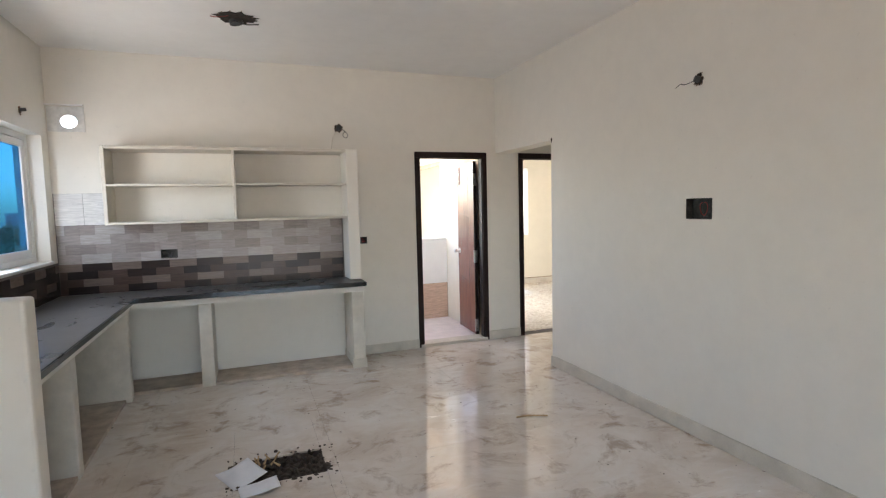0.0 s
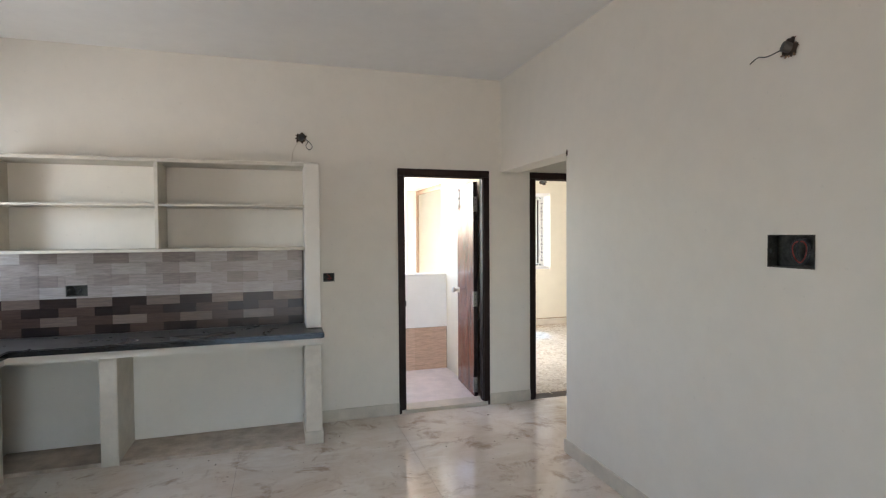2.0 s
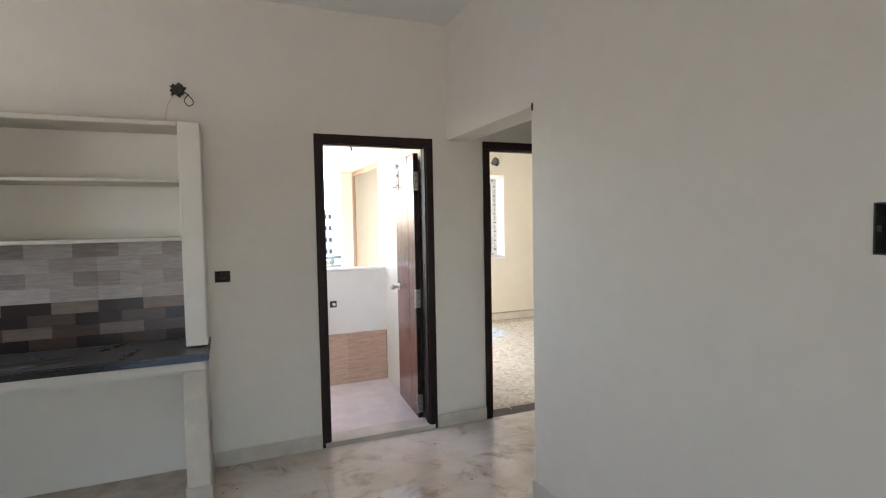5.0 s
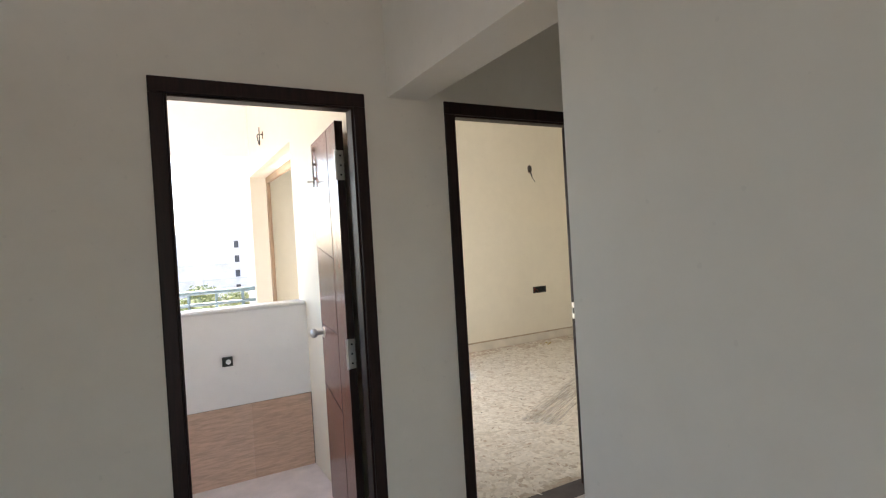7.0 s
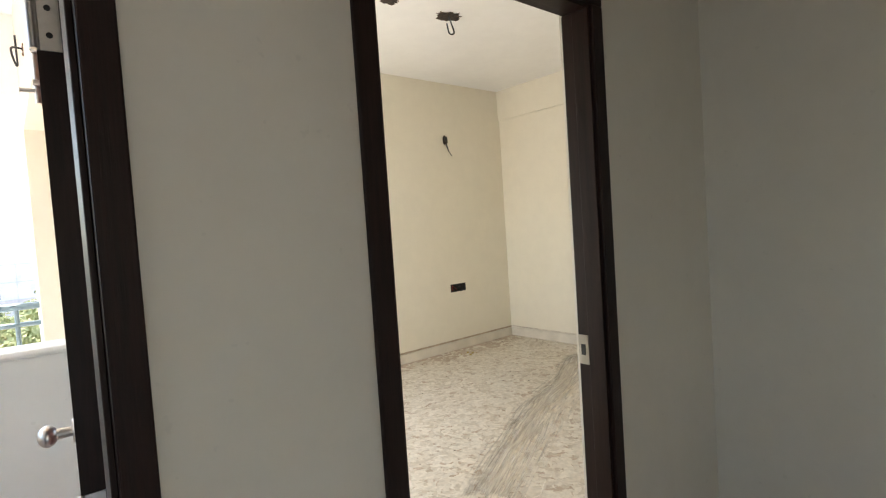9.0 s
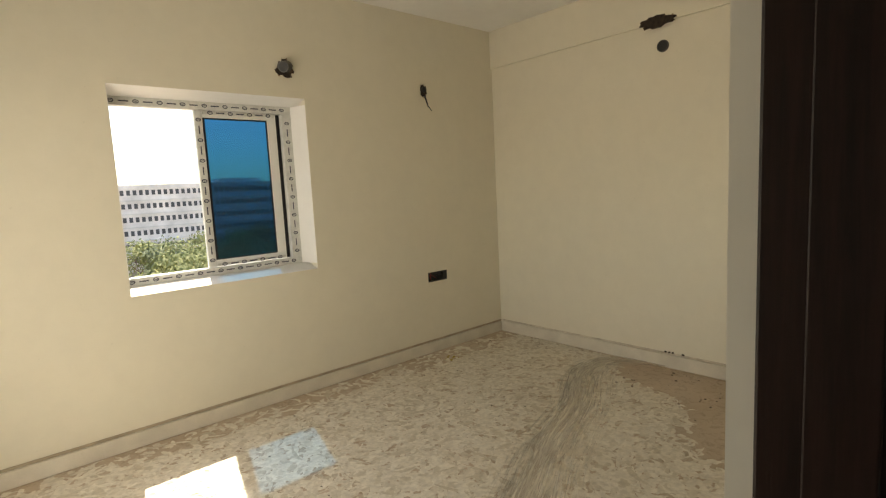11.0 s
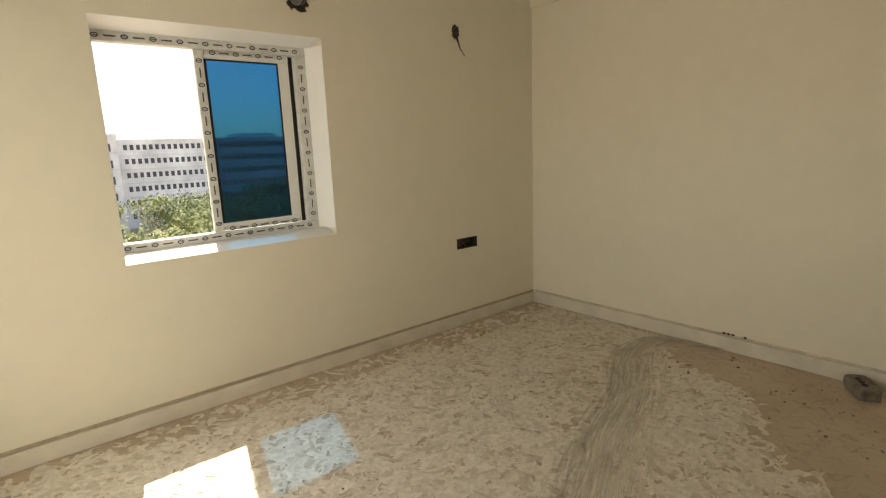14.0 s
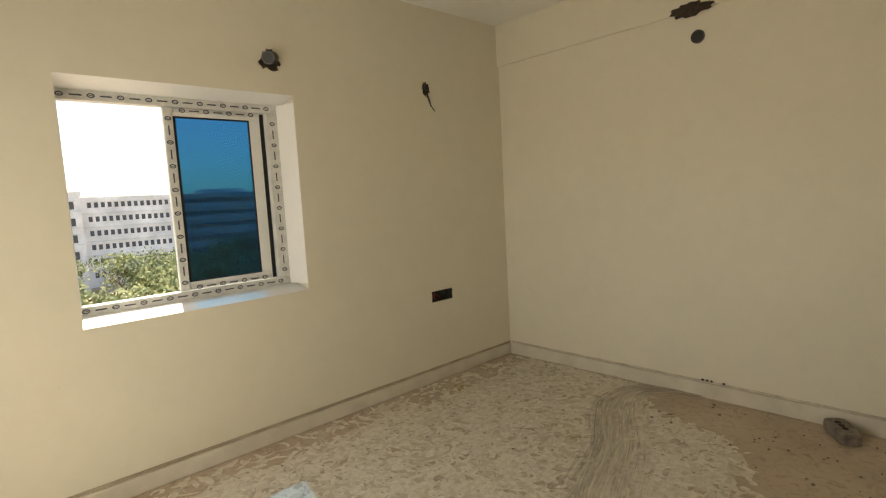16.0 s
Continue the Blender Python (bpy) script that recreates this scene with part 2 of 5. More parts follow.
M_PUTTY = putty_floor()


def sweep_mat():
    """Swept dust: streaks that follow the strip's own length (its u)."""
    m, nt, b = mat_base("swept_cement_dust", 0.9)
    uv = nt.nodes.new("ShaderNodeUVMap")
    mp = nt.nodes.new("ShaderNodeMapping")
    mp.inputs["Scale"].default_value = (0.9, 5.5, 1)
    nt.links.new(uv.outputs[0], mp.inputs["Vector"])
    s = noise_tex(nt, mp.outputs["Vector"], 5.0, 7.0, 0.7, 0.6)
    s2 = noise_tex(nt, coords(nt), 3.0, 4.0)
    c = ramp(nt, s, [(0.30, (0.57, 0.50, 0.40)), (0.46, (0.69, 0.62, 0.51)), (0.68, (0.80, 0.74, 0.63))])
    c = mix(nt, 0.35, c, ramp(nt, s2, [(0.35, grey(0.5)), (0.6, grey(1))]), "MULTIPLY")
    sep = nt.nodes.new("ShaderNodeSeparateXYZ")
    nt.links.new(uv.outputs[0], sep.inputs[0])
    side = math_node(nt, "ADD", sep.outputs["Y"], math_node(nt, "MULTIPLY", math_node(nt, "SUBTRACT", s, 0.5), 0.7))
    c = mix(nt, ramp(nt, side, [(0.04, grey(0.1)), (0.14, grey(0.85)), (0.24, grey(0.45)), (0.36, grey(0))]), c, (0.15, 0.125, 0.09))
    nt.links.new(c, b.inputs["Base Color"])
    d = math_node(nt, "SUBTRACT", 1.0, math_node(nt, "MULTIPLY", math_node(nt, "ABSOLUTE", math_node(nt, "SUBTRACT", sep.outputs["Y"], 0.5)), 2.0))
    ends = math_node(nt, "MULTIPLY", math_node(nt, "MULTIPLY", sep.outputs["X"], math_node(nt, "SUBTRACT", 2.6, sep.outputs["X"])), 3.0)
    cover = math_node(nt, "ADD", math_node(nt, "MULTIPLY", math_node(nt, "MINIMUM", math_node(nt, "MINIMUM", d, math_node(nt, "SUBTRACT", 0.95, sep.outputs["Y"])), ends), 1.6), math_node(nt, "MULTIPLY", math_node(nt, "SUBTRACT", s, 0.58), 3.0))
    nt.links.new(ramp(nt, cover, [(0.05, grey(0)), (1.0, grey(0.72))]), b.inputs["Alpha"])
    bump(nt, b, s, 0.12, 0.004)
    return m


M_DUST = sweep_mat()


def granite():
    m, nt, b = mat_base("dusty_black_granite", 0.25)
    v = coords(nt)
    g = nt.nodes.new("ShaderNodeNewGeometry")
    sep = nt.nodes.new("ShaderNodeSeparateXYZ")
    nt.links.new(g.outputs["Normal"], sep.inputs[0])
    dust = ramp(nt, noise_tex(nt, v, 4.0, 7.0, 0.65, 1.0), [(0.30, grey(0.35)), (0.70, grey(0.75))])
    up = ramp(nt, sep.outputs["Z"], [(0.6, grey(0)), (0.9, grey(1))])
    f = math_node(nt, "MULTIPLY", dust, up)
    base = ramp(nt, noise_tex(nt, v, 220.0, 2.0), [(0.45, grey(0.008)), (0.62, grey(0.035))])
    c = mix(nt, f, base, (0.19, 0.18, 0.17))
    nt.links.new(c, b.inputs["Base Color"])
    nt.links.new(math_node(nt, "ADD", math_node(nt, "MULTIPLY", f, 0.3), 0.14), b.inputs["Roughness"])
    return m


M_GRANITE = granite()
M_GRANITE.node_tree.nodes["Principled BSDF"].inputs["Specular IOR Level"].default_value = 0.38


def block_tile(name, stops, rough):
    """Glazed wood-look block; its tone is picked per piece."""
    m, nt, b = mat_base(name, rough)
    oi = nt.nodes.new("ShaderNodeObjectInfo")
    grain = noise_tex(nt, coords(nt, (3, 3, 26)), 3.0, 5.0, 0.65, 0.5)
    c = ramp(nt, oi.outputs["Random"], stops)
    c = mix(nt, 0.55, c, ramp(nt, grain, [(0.35, grey(0.5)), (0.65, grey(1))]), "MULTIPLY")
    nt.links.new(c, b.inputs["Base Color"])
    b.inputs["Specular IOR Level"].default_value = 0.3
    bump(nt, b, grain, 0.05, 0.002)
    return m


M_T1 = block_tile("espresso_block_tile", [(0.0, (0.018, 0.012, 0.011)), (1.0, (0.034, 0.022, 0.019))], 0.25)
M_T2 = block_tile("brown_block_tile", [(0.0, (0.055, 0.034, 0.027)), (1.0, (0.095, 0.061, 0.047))], 0.25)
M_T3 = block_tile("tan_block_tile", [(0.0, (0.15, 0.11, 0.09)), (1.0, (0.21, 0.16, 0.13))], 0.25)
M_L1 = block_tile("mauve_block_tile", [(0.0, (0.27, 0.225, 0.21)), (1.0, (0.31, 0.265, 0.25))], 0.22)
M_L2 = block_tile("rosy_block_tile", [(0.0, (0.335, 0.29, 0.27)), (1.0, (0.375, 0.33, 0.31))], 0.22)
M_L3 = block_tile("pale_block_tile", [(0.0, (0.40, 0.355, 0.335)), (1.0, (0.44, 0.40, 0.375))], 0.22)
M_TWHITE = block_tile("pale_glazed_tile", [(0.0, (0.72, 0.70, 0.67)), (1.0, (0.80, 0.78, 0.75))], 0.2)
M_GROUT = plain("grout", (0.13, 0.11, 0.10), 0.9, var=0.2)
M_DADO = block_tile("peach_dado_tile", [(0.0, (0.68, 0.47, 0.35)), (1.0, (0.75, 0.54, 0.41))], 0.3)
M_UTFLOOR = plain("pale_utility_tile", (0.74, 0.67, 0.655), 0.4, var=0.1, scale=8)


def tinted_glass():
    m, nt, b = mat_base("blue_tinted_glass", 0.02)
    nt.nodes.remove(b)
    tr = nt.nodes.new("ShaderNodeBsdfTransparent")
    tr.inputs[0].default_value = (0.085, 0.25, 0.375, 1)
    gl = nt.nodes.new("ShaderNodeBsdfGlossy")
    gl.inputs["Roughness"].default_value = 0.02
    gl.inputs[0].default_value = (0.7, 0.85, 1, 1)
    mx = nt.nodes.new("ShaderNodeMixShader")
    mx.inputs[0].default_value = 0.05
    nt.links.new(tr.outputs[0], mx.inputs[1])
    nt.links.new(gl.outputs[0], mx.inputs[2])
    nt.links.new(mx.outputs[0], nt.nodes["Material Output"].inputs[0])
    return m


M_GLASS = tinted_glass()


def foliage(name, a, c2):
    m, nt, b = mat_base(name, 0.7)
    g = nt.nodes.new("ShaderNodeNewGeometry")
    c = mix(nt, g.outputs["Random Per Island"], a, c2)
    c = mix(nt, 0.5, c, ramp(nt, noise_tex(nt, coords(nt), 0.6), [(0.3, grey(0.5)), (0.7, grey(1))]), "MULTIPLY")
    nt.links.new(c, b.inputs["Base Color"])
    return m


M_LEAVES = foliage("yellow_green_leaves", (0.15, 0.18, 0.05), (0.34, 0.34, 0.13))
M_LEAVES2 = foliage("dark_green_leaves", (0.10, 0.13, 0.055), (0.23, 0.25, 0.12))
M_BARK = plain("bark", (0.16, 0.11, 0.075), 0.95, var=0.3, scale=3, fine=20)
M_EARTH = plain("dry_earth", (0.33, 0.26, 0.19), 0.95, var=0.3, scale=0.06, fine=1.5)
M_RENDER = plain("weathered_white_render", (0.80, 0.75, 0.73), 0.9, var=0.2, scale=0.25, fine=3.0)
M_RENDER2 = plain("grey_white_render", (0.70, 0.67, 0.66), 0.9, var=0.2, scale=0.25, fine=3.0)
M_WINDARK = plain("dark_window", (0.07, 0.07, 0.08), 0.5, var=0.2, scale=1)
M_ROAD = plain("pale_road", (0.40, 0.37, 0.34), 0.9, var=0.15, scale=0.2, fine=2.0)


# ---- mesh helpers ----
def box(bm, x0, x1, y0, y1, z0, z1, bevel=0.0, segs=2):
    m = Matrix.LocRotScale(((x0 + x1) / 2, (y0 + y1) / 2, (z0 + z1) / 2), None, (abs(x1 - x0), abs(y1 - y0), abs(z1 - z0)))
    r = bmesh.ops.create_cube(bm, size=1, matrix=m)
    if bevel:
        es = list({e for v in r["verts"] for e in v.link_edges})
        bmesh.ops.bevel(bm, geom=es, offset=bevel, segments=segs, affect="EDGES", profile=0.5)


def rod(bm, p0, p1, r0, r1=None, segs=12):
    p0, p1 = Vector(p0), Vector(p1)
    d = p1 - p0
    m = Matrix.Translation((p0 + p1) / 2) @ d.to_track_quat("Z", "Y").to_matrix().to_4x4()
    bmesh.ops.create_cone(bm, cap_ends=True, segments=segs, radius1=r0, radius2=r0 if r1 is None else r1, depth=d.length, matrix=m)


def ball(bm, p, r, scale=(1, 1, 1), seg=14):
    bmesh.ops.create_uvsphere(bm, u_segments=seg, v_segments=seg // 2 + 2, radius=r, matrix=Matrix.Translation(p) @ Matrix.Diagonal((*scale, 1)))


def wire(bm, pts, r=0.0025):
    """A soft bent wire through the points."""
    fine = []
    P = [Vector(p) for p in pts]
    P = [P[0]] + P + [P[-1]]
    for i in range(1, len(P) - 2):
        for k in range(5):
            t = k / 5
            a, b, c, d = P[i - 1], P[i], P[i + 1], P[i + 2]
            fine.append(0.5 * (2 * b + (c - a) * t + (2 * a - 5 * b + 4 * c - d) * t * t + (3 * b - a - 3 * c + d) * t ** 3))
    fine.append(P[-1])
    for a, b in zip(fine, fine[1:]):
        if (b - a).length > 1e-5:
            rod(bm, a, b, r, segs=6)


def to_mesh(name, bm, material, smooth=False):
    me = bpy.data.meshes.new(name)
    bm.normal_update()
    bm.to_mesh(me)
    bm.free()
    me.materials.append(material)
    if smooth:
        me.shade_smooth()
        me.set_sharp_from_angle(angle=radians(35))
    return me


def part(name, bm, material, parent=None, label="", smooth=False):
    ob = new(name, to_mesh(name, bm, material, smooth))
    if parent is not None:
        ob.parent = parent
        if parent.parent is None:
            ob.matrix_parent_inverse = parent.matrix_basis.inverted()
    if label:
        ob["label"] = label
    return ob


def thing(name, at, label, category, group="", kind=""):
    ob = new(name)
    ob.empty_display_size = 0.1
    ob.location = at
    bpy.context.view_layer.update()
    return tagged(ob, label, category, group, kind)


def boxes(*rows, bevel=0.0):
    bm = bmesh.new()
    for r in rows:
        box(bm, *r, bevel=bevel)
    return bm


def structure(name, bm, material, label, category, smooth=False):
    return tagged(part(name, bm, material, None, "", smooth), label, category, "", "structure")


def wall_cells(u0, u1, z0, z1, holes):
    """Rectangles of a wall of that extent, left over round its rectangular holes."""
    us = sorted({u0, u1, *[h[0] for h in holes], *[h[1] for h in holes]})
    zs = sorted({z0, z1, *[h[2] for h in holes], *[h[3] for h in holes]})
    return [(a, b, c, d) for a, b in zip(us, us[1:]) for c, d in zip(zs, zs[1:])
            if not any(h[0] < (a + b) / 2 < h[1] and h[2] < (c + d) / 2 < h[3] for h in holes)]


def welded(bm):
    """Joins touching boxes into one shell without inner faces."""
    bmesh.ops.remove_doubles(bm, verts=bm.verts, dist=1e-4)
    bm.verts.index_update()
    seen = {}
    for fc in bm.faces:
        seen.setdefault(frozenset(v.index for v in fc.verts), []).append(fc)
    bmesh.ops.delete(bm, geom=[fc for fs in seen.values() if len(fs) > 1 for fc in fs], context="FACES")
    bmesh.ops.recalc_face_normals(bm, faces=bm.faces)
    return bm


def wall_x(name, u0, u1, y0, y1, z0, z1, holes, material, label):
    bm = boxes(*[(a, b, y0, y1, c, d) for a, b, c, d in wall_cells(u0, u1, z0, z1, holes)])
    bm.verts.index_update()
    return structure(name, welded(bm), material, label, "wall")


def wall_y(name, u0, u1, x0, x1, z0, z1, holes, material, label):
    bm = boxes(*[(x0, x1, a, b, c, d) for a, b, c, d in wall_cells(u0, u1, z0, z1, holes)])
    bm.verts.index_update()
    return structure(name, welded(bm), material, label, "wall")


# ---- plan ----
YN, YN2 = 5.335, 5.485          # the kitchen's north wall, which holds both doors
XW = -1.36                      # kitchen west wall
XE, XE2 = 2.85, 3.02           # living room east wall
YEND = 4.185                    # where that wall stops
HC = 2.95                       # living room ceiling
RN, RE, RW, RC = 8.945, 7.435, 2.93, 3.05   # bedroom: north, east and west walls, ceiling
D1, D2 = (1.888, 2.734), (3.141, 4.028)     # outer edges of the door frames
DH = 2.13

box_holes = {
    "sock": (1.256, 1.346, 1.175, 1.245),
    "tile_sock": (-0.563, -0.429, 1.128, 1.206),
}
wall_x("wall_kitchen_north", XW - 0.2, 4.95, YN, YN2, -0.1, 3.2,
       [(D1[0], D1[1], -0.1, DH), (D2[0], D2[1], -0.1, DH), box_holes["sock"], box_holes["tile_sock"], (-1.30, -1.10, 2.265, 2.445)],
       M_WALL, "cream painted plaster wall with two door openings")
wall_y("wall_kitchen_west", -3.6, YN, XW - 0.2, XW, -0.1, 3.2, [(3.75, 5.19, 1.16, 2.20)], M_WALL, "cream painted plaster wall with a window opening")
wall_y("wall_living_east", -3.6, YEND, XE, XE2, -0.1, 3.2, [(2.39, 2.59, 1.415, 1.547)], M_WALL, "plain pale painted plaster wall")
structure("beam_passage", boxes((XE, XE2 + 0.02, YEND, YN, 2.125, HC), bevel=0.0), M_WALL, "cream painted beam over the passage opening", "beam")
wall_x("wall_living_south", XW - 0.2, XE2, -3.75, -3.6, -0.1, 3.2, [(-0.6, 2.0, -0.1, 2.3)], M_WALL, "cream painted wall with a wide opening")
wall_x("wall_passage_south", XE2, 4.95, YEND - 0.15, YEND, -0.1, 3.2, [], M_WALL, "cream painted passage wall")
wall_y("wall_passage_east", YEND - 0.15, YN, 4.72, 4.95, -0.1, 3.2, [], M_WALL, "cream painted passage end wall")
structure("ceiling_living", boxes((XW - 0.2, 5.08, -3.75, YN2, HC, HC + 0.15)), M_CEIL, "white painted plaster ceiling", "ceiling")

# bedroom shell
wall_x("wall_bedroom_north", 2.74, RE + 0.2, RN, RN + 0.23, -0.3, 3.3, [(4.06, 5.345, 0.955, 2.25), (6.46, 6.69, 0.665, 0.755)], M_ROOM, "cream painted bedroom wall with a window opening")
wall_y("wall_bedroom_east", YN2, RN, RE, RE + 0.2, -0.1, 3.3, [], M_ROOM, "cream painted bedroom wall")
structure("beam_bedroom", boxes((RE - 0.02, RE, YN2, RN, 2.69, RC)), M_ROOM, "cream painted shallow beam band under the ceiling", "beam")
wall_y("wall_bedroom_west", YN2, RN, 2.74, RW, -0.1, 3.3, [(6.84, 8.66, 0.0, 2.22)], M_ROOM, "cream painted wall with a deep balcony door recess")
wall_x("wall_bedroom_south", 4.95, RE + 0.2, YN, YN2, -0.1, 3.3, [], M_ROOM, "cream painted bedroom wall")
structure("ceiling_bedroom", boxes((RW - 0.1, RE + 0.2, YN2, RN + 0.23, RC, RC + 0.15)), M_CEIL, "white painted bedroom ceiling", "ceiling")
floor2 = structure("floor_bedroom", boxes((RW, RE, YN2, RN, -0.12, 0.0)), M_PUTTY, "stone floor smeared with dried white putty", "floor")

# utility and balcony
# Out-of-view wall; its opening is added to brighten the utility with sky light.
wall_y("wall_utility_west", YN2, 8.75, 0.6, 0.75, -0.3, 3.1, [(5.75, 8.45, 1.05, 2.6)], M_UTIL, "unseen white utility wall with an opening added to let in sky light")
structure("ceiling_utility", boxes((0.6, 2.74, YN2, 8.85, 2.92, 3.07)), M_UTIL, "white painted balcony ceiling", "ceiling")
structure("beam_balcony", boxes((0.6, 2.74, 8.62, 8.85, 2.42, 2.92)), M_UTIL, "white painted edge beam of the balcony", "beam")
structure("floor_utility", boxes((0.6, 2.74, YN2, 8.85, -0.15, 0.02)), M_UTFLOOR, "pale tiled utility floor", "floor")
parapet = structure("wall_parapet", boxes((0.75, 2.74, 6.655, 6.78, 0.02, 1.09)), M_UTIL, "low white plastered parapet wall", "wall")
part("coping", boxes((0.75, 2.735, 6.64, 6.80, 1.09, 1.118), bevel=0.012), M_COPING, parapet, "white coping")
part("grout_bed", boxes((0.75, 2.74, 6.650, 6.655, 0.02, 0.50)), M_GROUT, parapet)
structure("floor_living_bed", boxes((XW, XE, -3.6, 2.98, -0.12, -0.012), (XW, 0.02, 2.98, 3.32, -0.12, -0.012), (0.56, XE, 2.98, 3.32, -0.12, -0.012),
          (XW, XE, 3.32, YN, -0.12, -0.012), (XE, 4.72, YEND, YN, -0.12, -0.012), (D2[0], D2[1], YN, YN2, -0.12, 0.0), (0.0, 0.6, 2.9, 3.4, -0.2, -0.12)),
          M_GROUT, "mortar bed under the marble slabs", "floor")
structure("door_sill", boxes((D1[0] + 0.02, D1[1] - 0.02, YN - 0.012, YN2 + 0.01, -0.02, 0.035), bevel=0.004), M_SKIRT, "cream marble sill under the utility door", "door sill")


# ---- skirting ----
def skirting(name, rows, material, label):
    bm = bmesh.new()
    for r in rows:
        box(bm, *r, bevel=0.004, segs=1)
    return structure(name, bm, material, label, "skirting")


skirting("baseboard_kitchen", [(1.225, D1[0], YN - 0.014, YN, 0, 0.10), (D1[1], D2[0], YN - 0.014, YN, 0, 0.10), (D2[1], 4.72, YN - 0.014, YN, 0, 0.10),
                               (4.706, 4.72, YEND, YN - 0.014, 0, 0.10)], M_SKIRT, "cream marble skirting, dusty along its top")
skirting("baseboard_living", [(XE - 0.014, XE, -3.6, YEND, 0, 0.10), (XE - 0.014, XE2, YEND, YEND + 0.014, 0, 0.10), (XW, XW + 0.014, -3.6, 2.6, 0, 0.10)],
         M_SKIRT, "cream marble skirting at the foot of the pale wall")
skirting("baseboard_bedroom_north", [(RW, RE, RN - 0.022, RN, 0, 0.098)], M_SKIRT2, "dusty cream stone skirting below the bedroom window")
skirting("baseboard_bedroom_east", [(RE - 0.022, RE, YN2, RN - 0.022, 0, 0.108)], M_SKIRT2, "dusty cream stone skirting with plaster smears along its top")
skirting("baseboard_bedroom_west", [(RW, RW + 0.02, YN2, 6.8, 0, 0.1)], M_SKIRT2, "dusty cream stone skirting")
# Thin brown strip painted in for the shadowed groove over the skirting.
skirting("trim_bedroom_north", [(RW, RE, RN - 0.007, RN, 0.0985, 0.118)], M_GROOVE_SHADE, "dusty brown strip above the skirting, a groove's shade in its colour")
skirting("trim_bedroom_east", [(RE - 0.006, RE, YN2, RN - 0.022, 0.1085, 0.122)], M_LIP2, "patchy mortar strip above the skirting")


# ---- doors ----
FW, FD = 0.053, 0.115         # width and depth of the frame timbers


def door_frame(name, x0, x1, label):
    y0, y1, top = YN - 0.010, YN - 0.010 + FD, DH - 0.060
    d = structure(name, boxes((x0, x0 + FW, y0, y1, 0.0, top), bevel=0.004), M_FRAME, label, "door frame")
    part("jamb", boxes((x1 - FW, x1, y0, y1, 0.0, top), bevel=0.004), M_FRAME, d)
    part("head", boxes((x0, x1, y0, y1, top + 0.0005, DH), bevel=0.004), M_FRAME, d)
    for r in ((x0 + FW, x0 + FW + 0.010, y0 + 0.012, y1 - 0.045, 0.02, top), (x1 - FW - 0.010, x1 - FW, y0 + 0.012, y1 - 0.045, 0.02, top),
              (x0 + FW + 0.0105, x1 - FW - 0.0105, y0 + 0.012, y1 - 0.045, top - 0.010, top)):
        part("stop", boxes(r, bevel=0.002), M_FRAME, d)
    return d


door_frame("door_frame_utility", D1[0], D1[1], "dark wenge wooden door frame of the utility")
f2 = door_frame("door_frame_bedroom", D2[0], D2[1], "dark wenge wooden door frame of the bedroom")
strike = part("strike_plate", boxes((D2[1] - FW - 0.003, D2[1] - FW - 0.0002, YN + 0.066, YN + 0.101, 0.965, 1.06), bevel=0.001), M_STEEL, f2, "steel strike plate")
# Raised black block: the dark inside of the slot, done in colour.
part("strike_slot_shade", boxes((D2[1] - FW - 0.0045, D2[1] - FW - 0.0025, YN + 0.076, YN + 0.092, 0.995, 1.03)), M_BLACK, strike)

leaf = thing("door", (2.66, 5.52, 0.03), "red-brown veneered flush door standing open into the utility", "door")
LX0, LX1, LY0, LY1 = 2.648, 2.684, 5.515, 6.10
part("door_panel", boxes((LX0, LX1, LY0, LY1, 0.03, 2.05), bevel=0.002), M_LEAF, leaf)
part("edge_strip", boxes((LX0 - 0.001, LX1 + 0.001, LY0 - 0.006, LY0 - 0.0005, 0.03, 2.05)), M_FRAME, leaf, "dark painted hinge edge")
g = bmesh.new()
box(g, LX0 - 0.0012, LX0, 5.70, 5.703, 0.03, 2.05)
for za, zb in ((1.40, 1.47), (0.62, 0.69), (1.02, 1.03)):
    rod(g, (LX0 - 0.0002, 5.703, za), (LX0 - 0.0002, LY1, zb), 0.0018, segs=6)
part("groove", g, M_FRAME, leaf, "thin dark inlaid grooves")
for z in (1.84, 0.95, 0.14):
    h = bmesh.new()
    box(h, LX0 + 0.002, LX1 - 0.002, LY0 - 0.0085, LY0 - 0.0062, z - 0.07, z + 0.07)
    rod(h, (LX0 - 0.004, LY0 - 0.012, z - 0.07), (LX0 - 0.004, LY0 - 0.012, z + 0.07), 0.008)
    hinge = part("hinge", h, M_STEEL, leaf, "steel butt hinge", True)
    s = bmesh.new()
    for dz in (-0.045, 0.0, 0.045):
        rod(s, (LX0 + 0.018, LY0 - 0.0105, z + dz), (LX0 + 0.018, LY0 - 0.0084, z + dz), 0.005, segs=8)
    part("screw", s, M_BLACK, hinge)
k = bmesh.new()
rod(k, (LX0, 6.04, 0.985), (LX0 - 0.008, 6.04, 0.985), 0.032, 0.028, 20)
rod(k, (LX0 - 0.008, 6.04, 0.985), (LX0 - 0.045, 6.04, 0.985), 0.012, 0.014, 14)
ball(k, (LX0 - 0.058, 6.04, 0.985), 0.027, (0.8, 1, 1), 18)
part("knob", k, M_STEEL, leaf, "satin steel round door knob", True)
tb = bmesh.new()
rod(tb, (LX0 - 0.010, 6.03, 1.80), (LX0 - 0.010, 6.03, 2.03), 0.006)
for z in (1.84, 1.92, 2.0):
    box(tb, LX0 - 0.018, LX0, 6.018, 6.042, z, z + 0.015, 0.002)
rod(tb, (LX0 - 0.012, 6.03, 1.83), (LX0 - 0.045, 6.03, 1.83), 0.005)
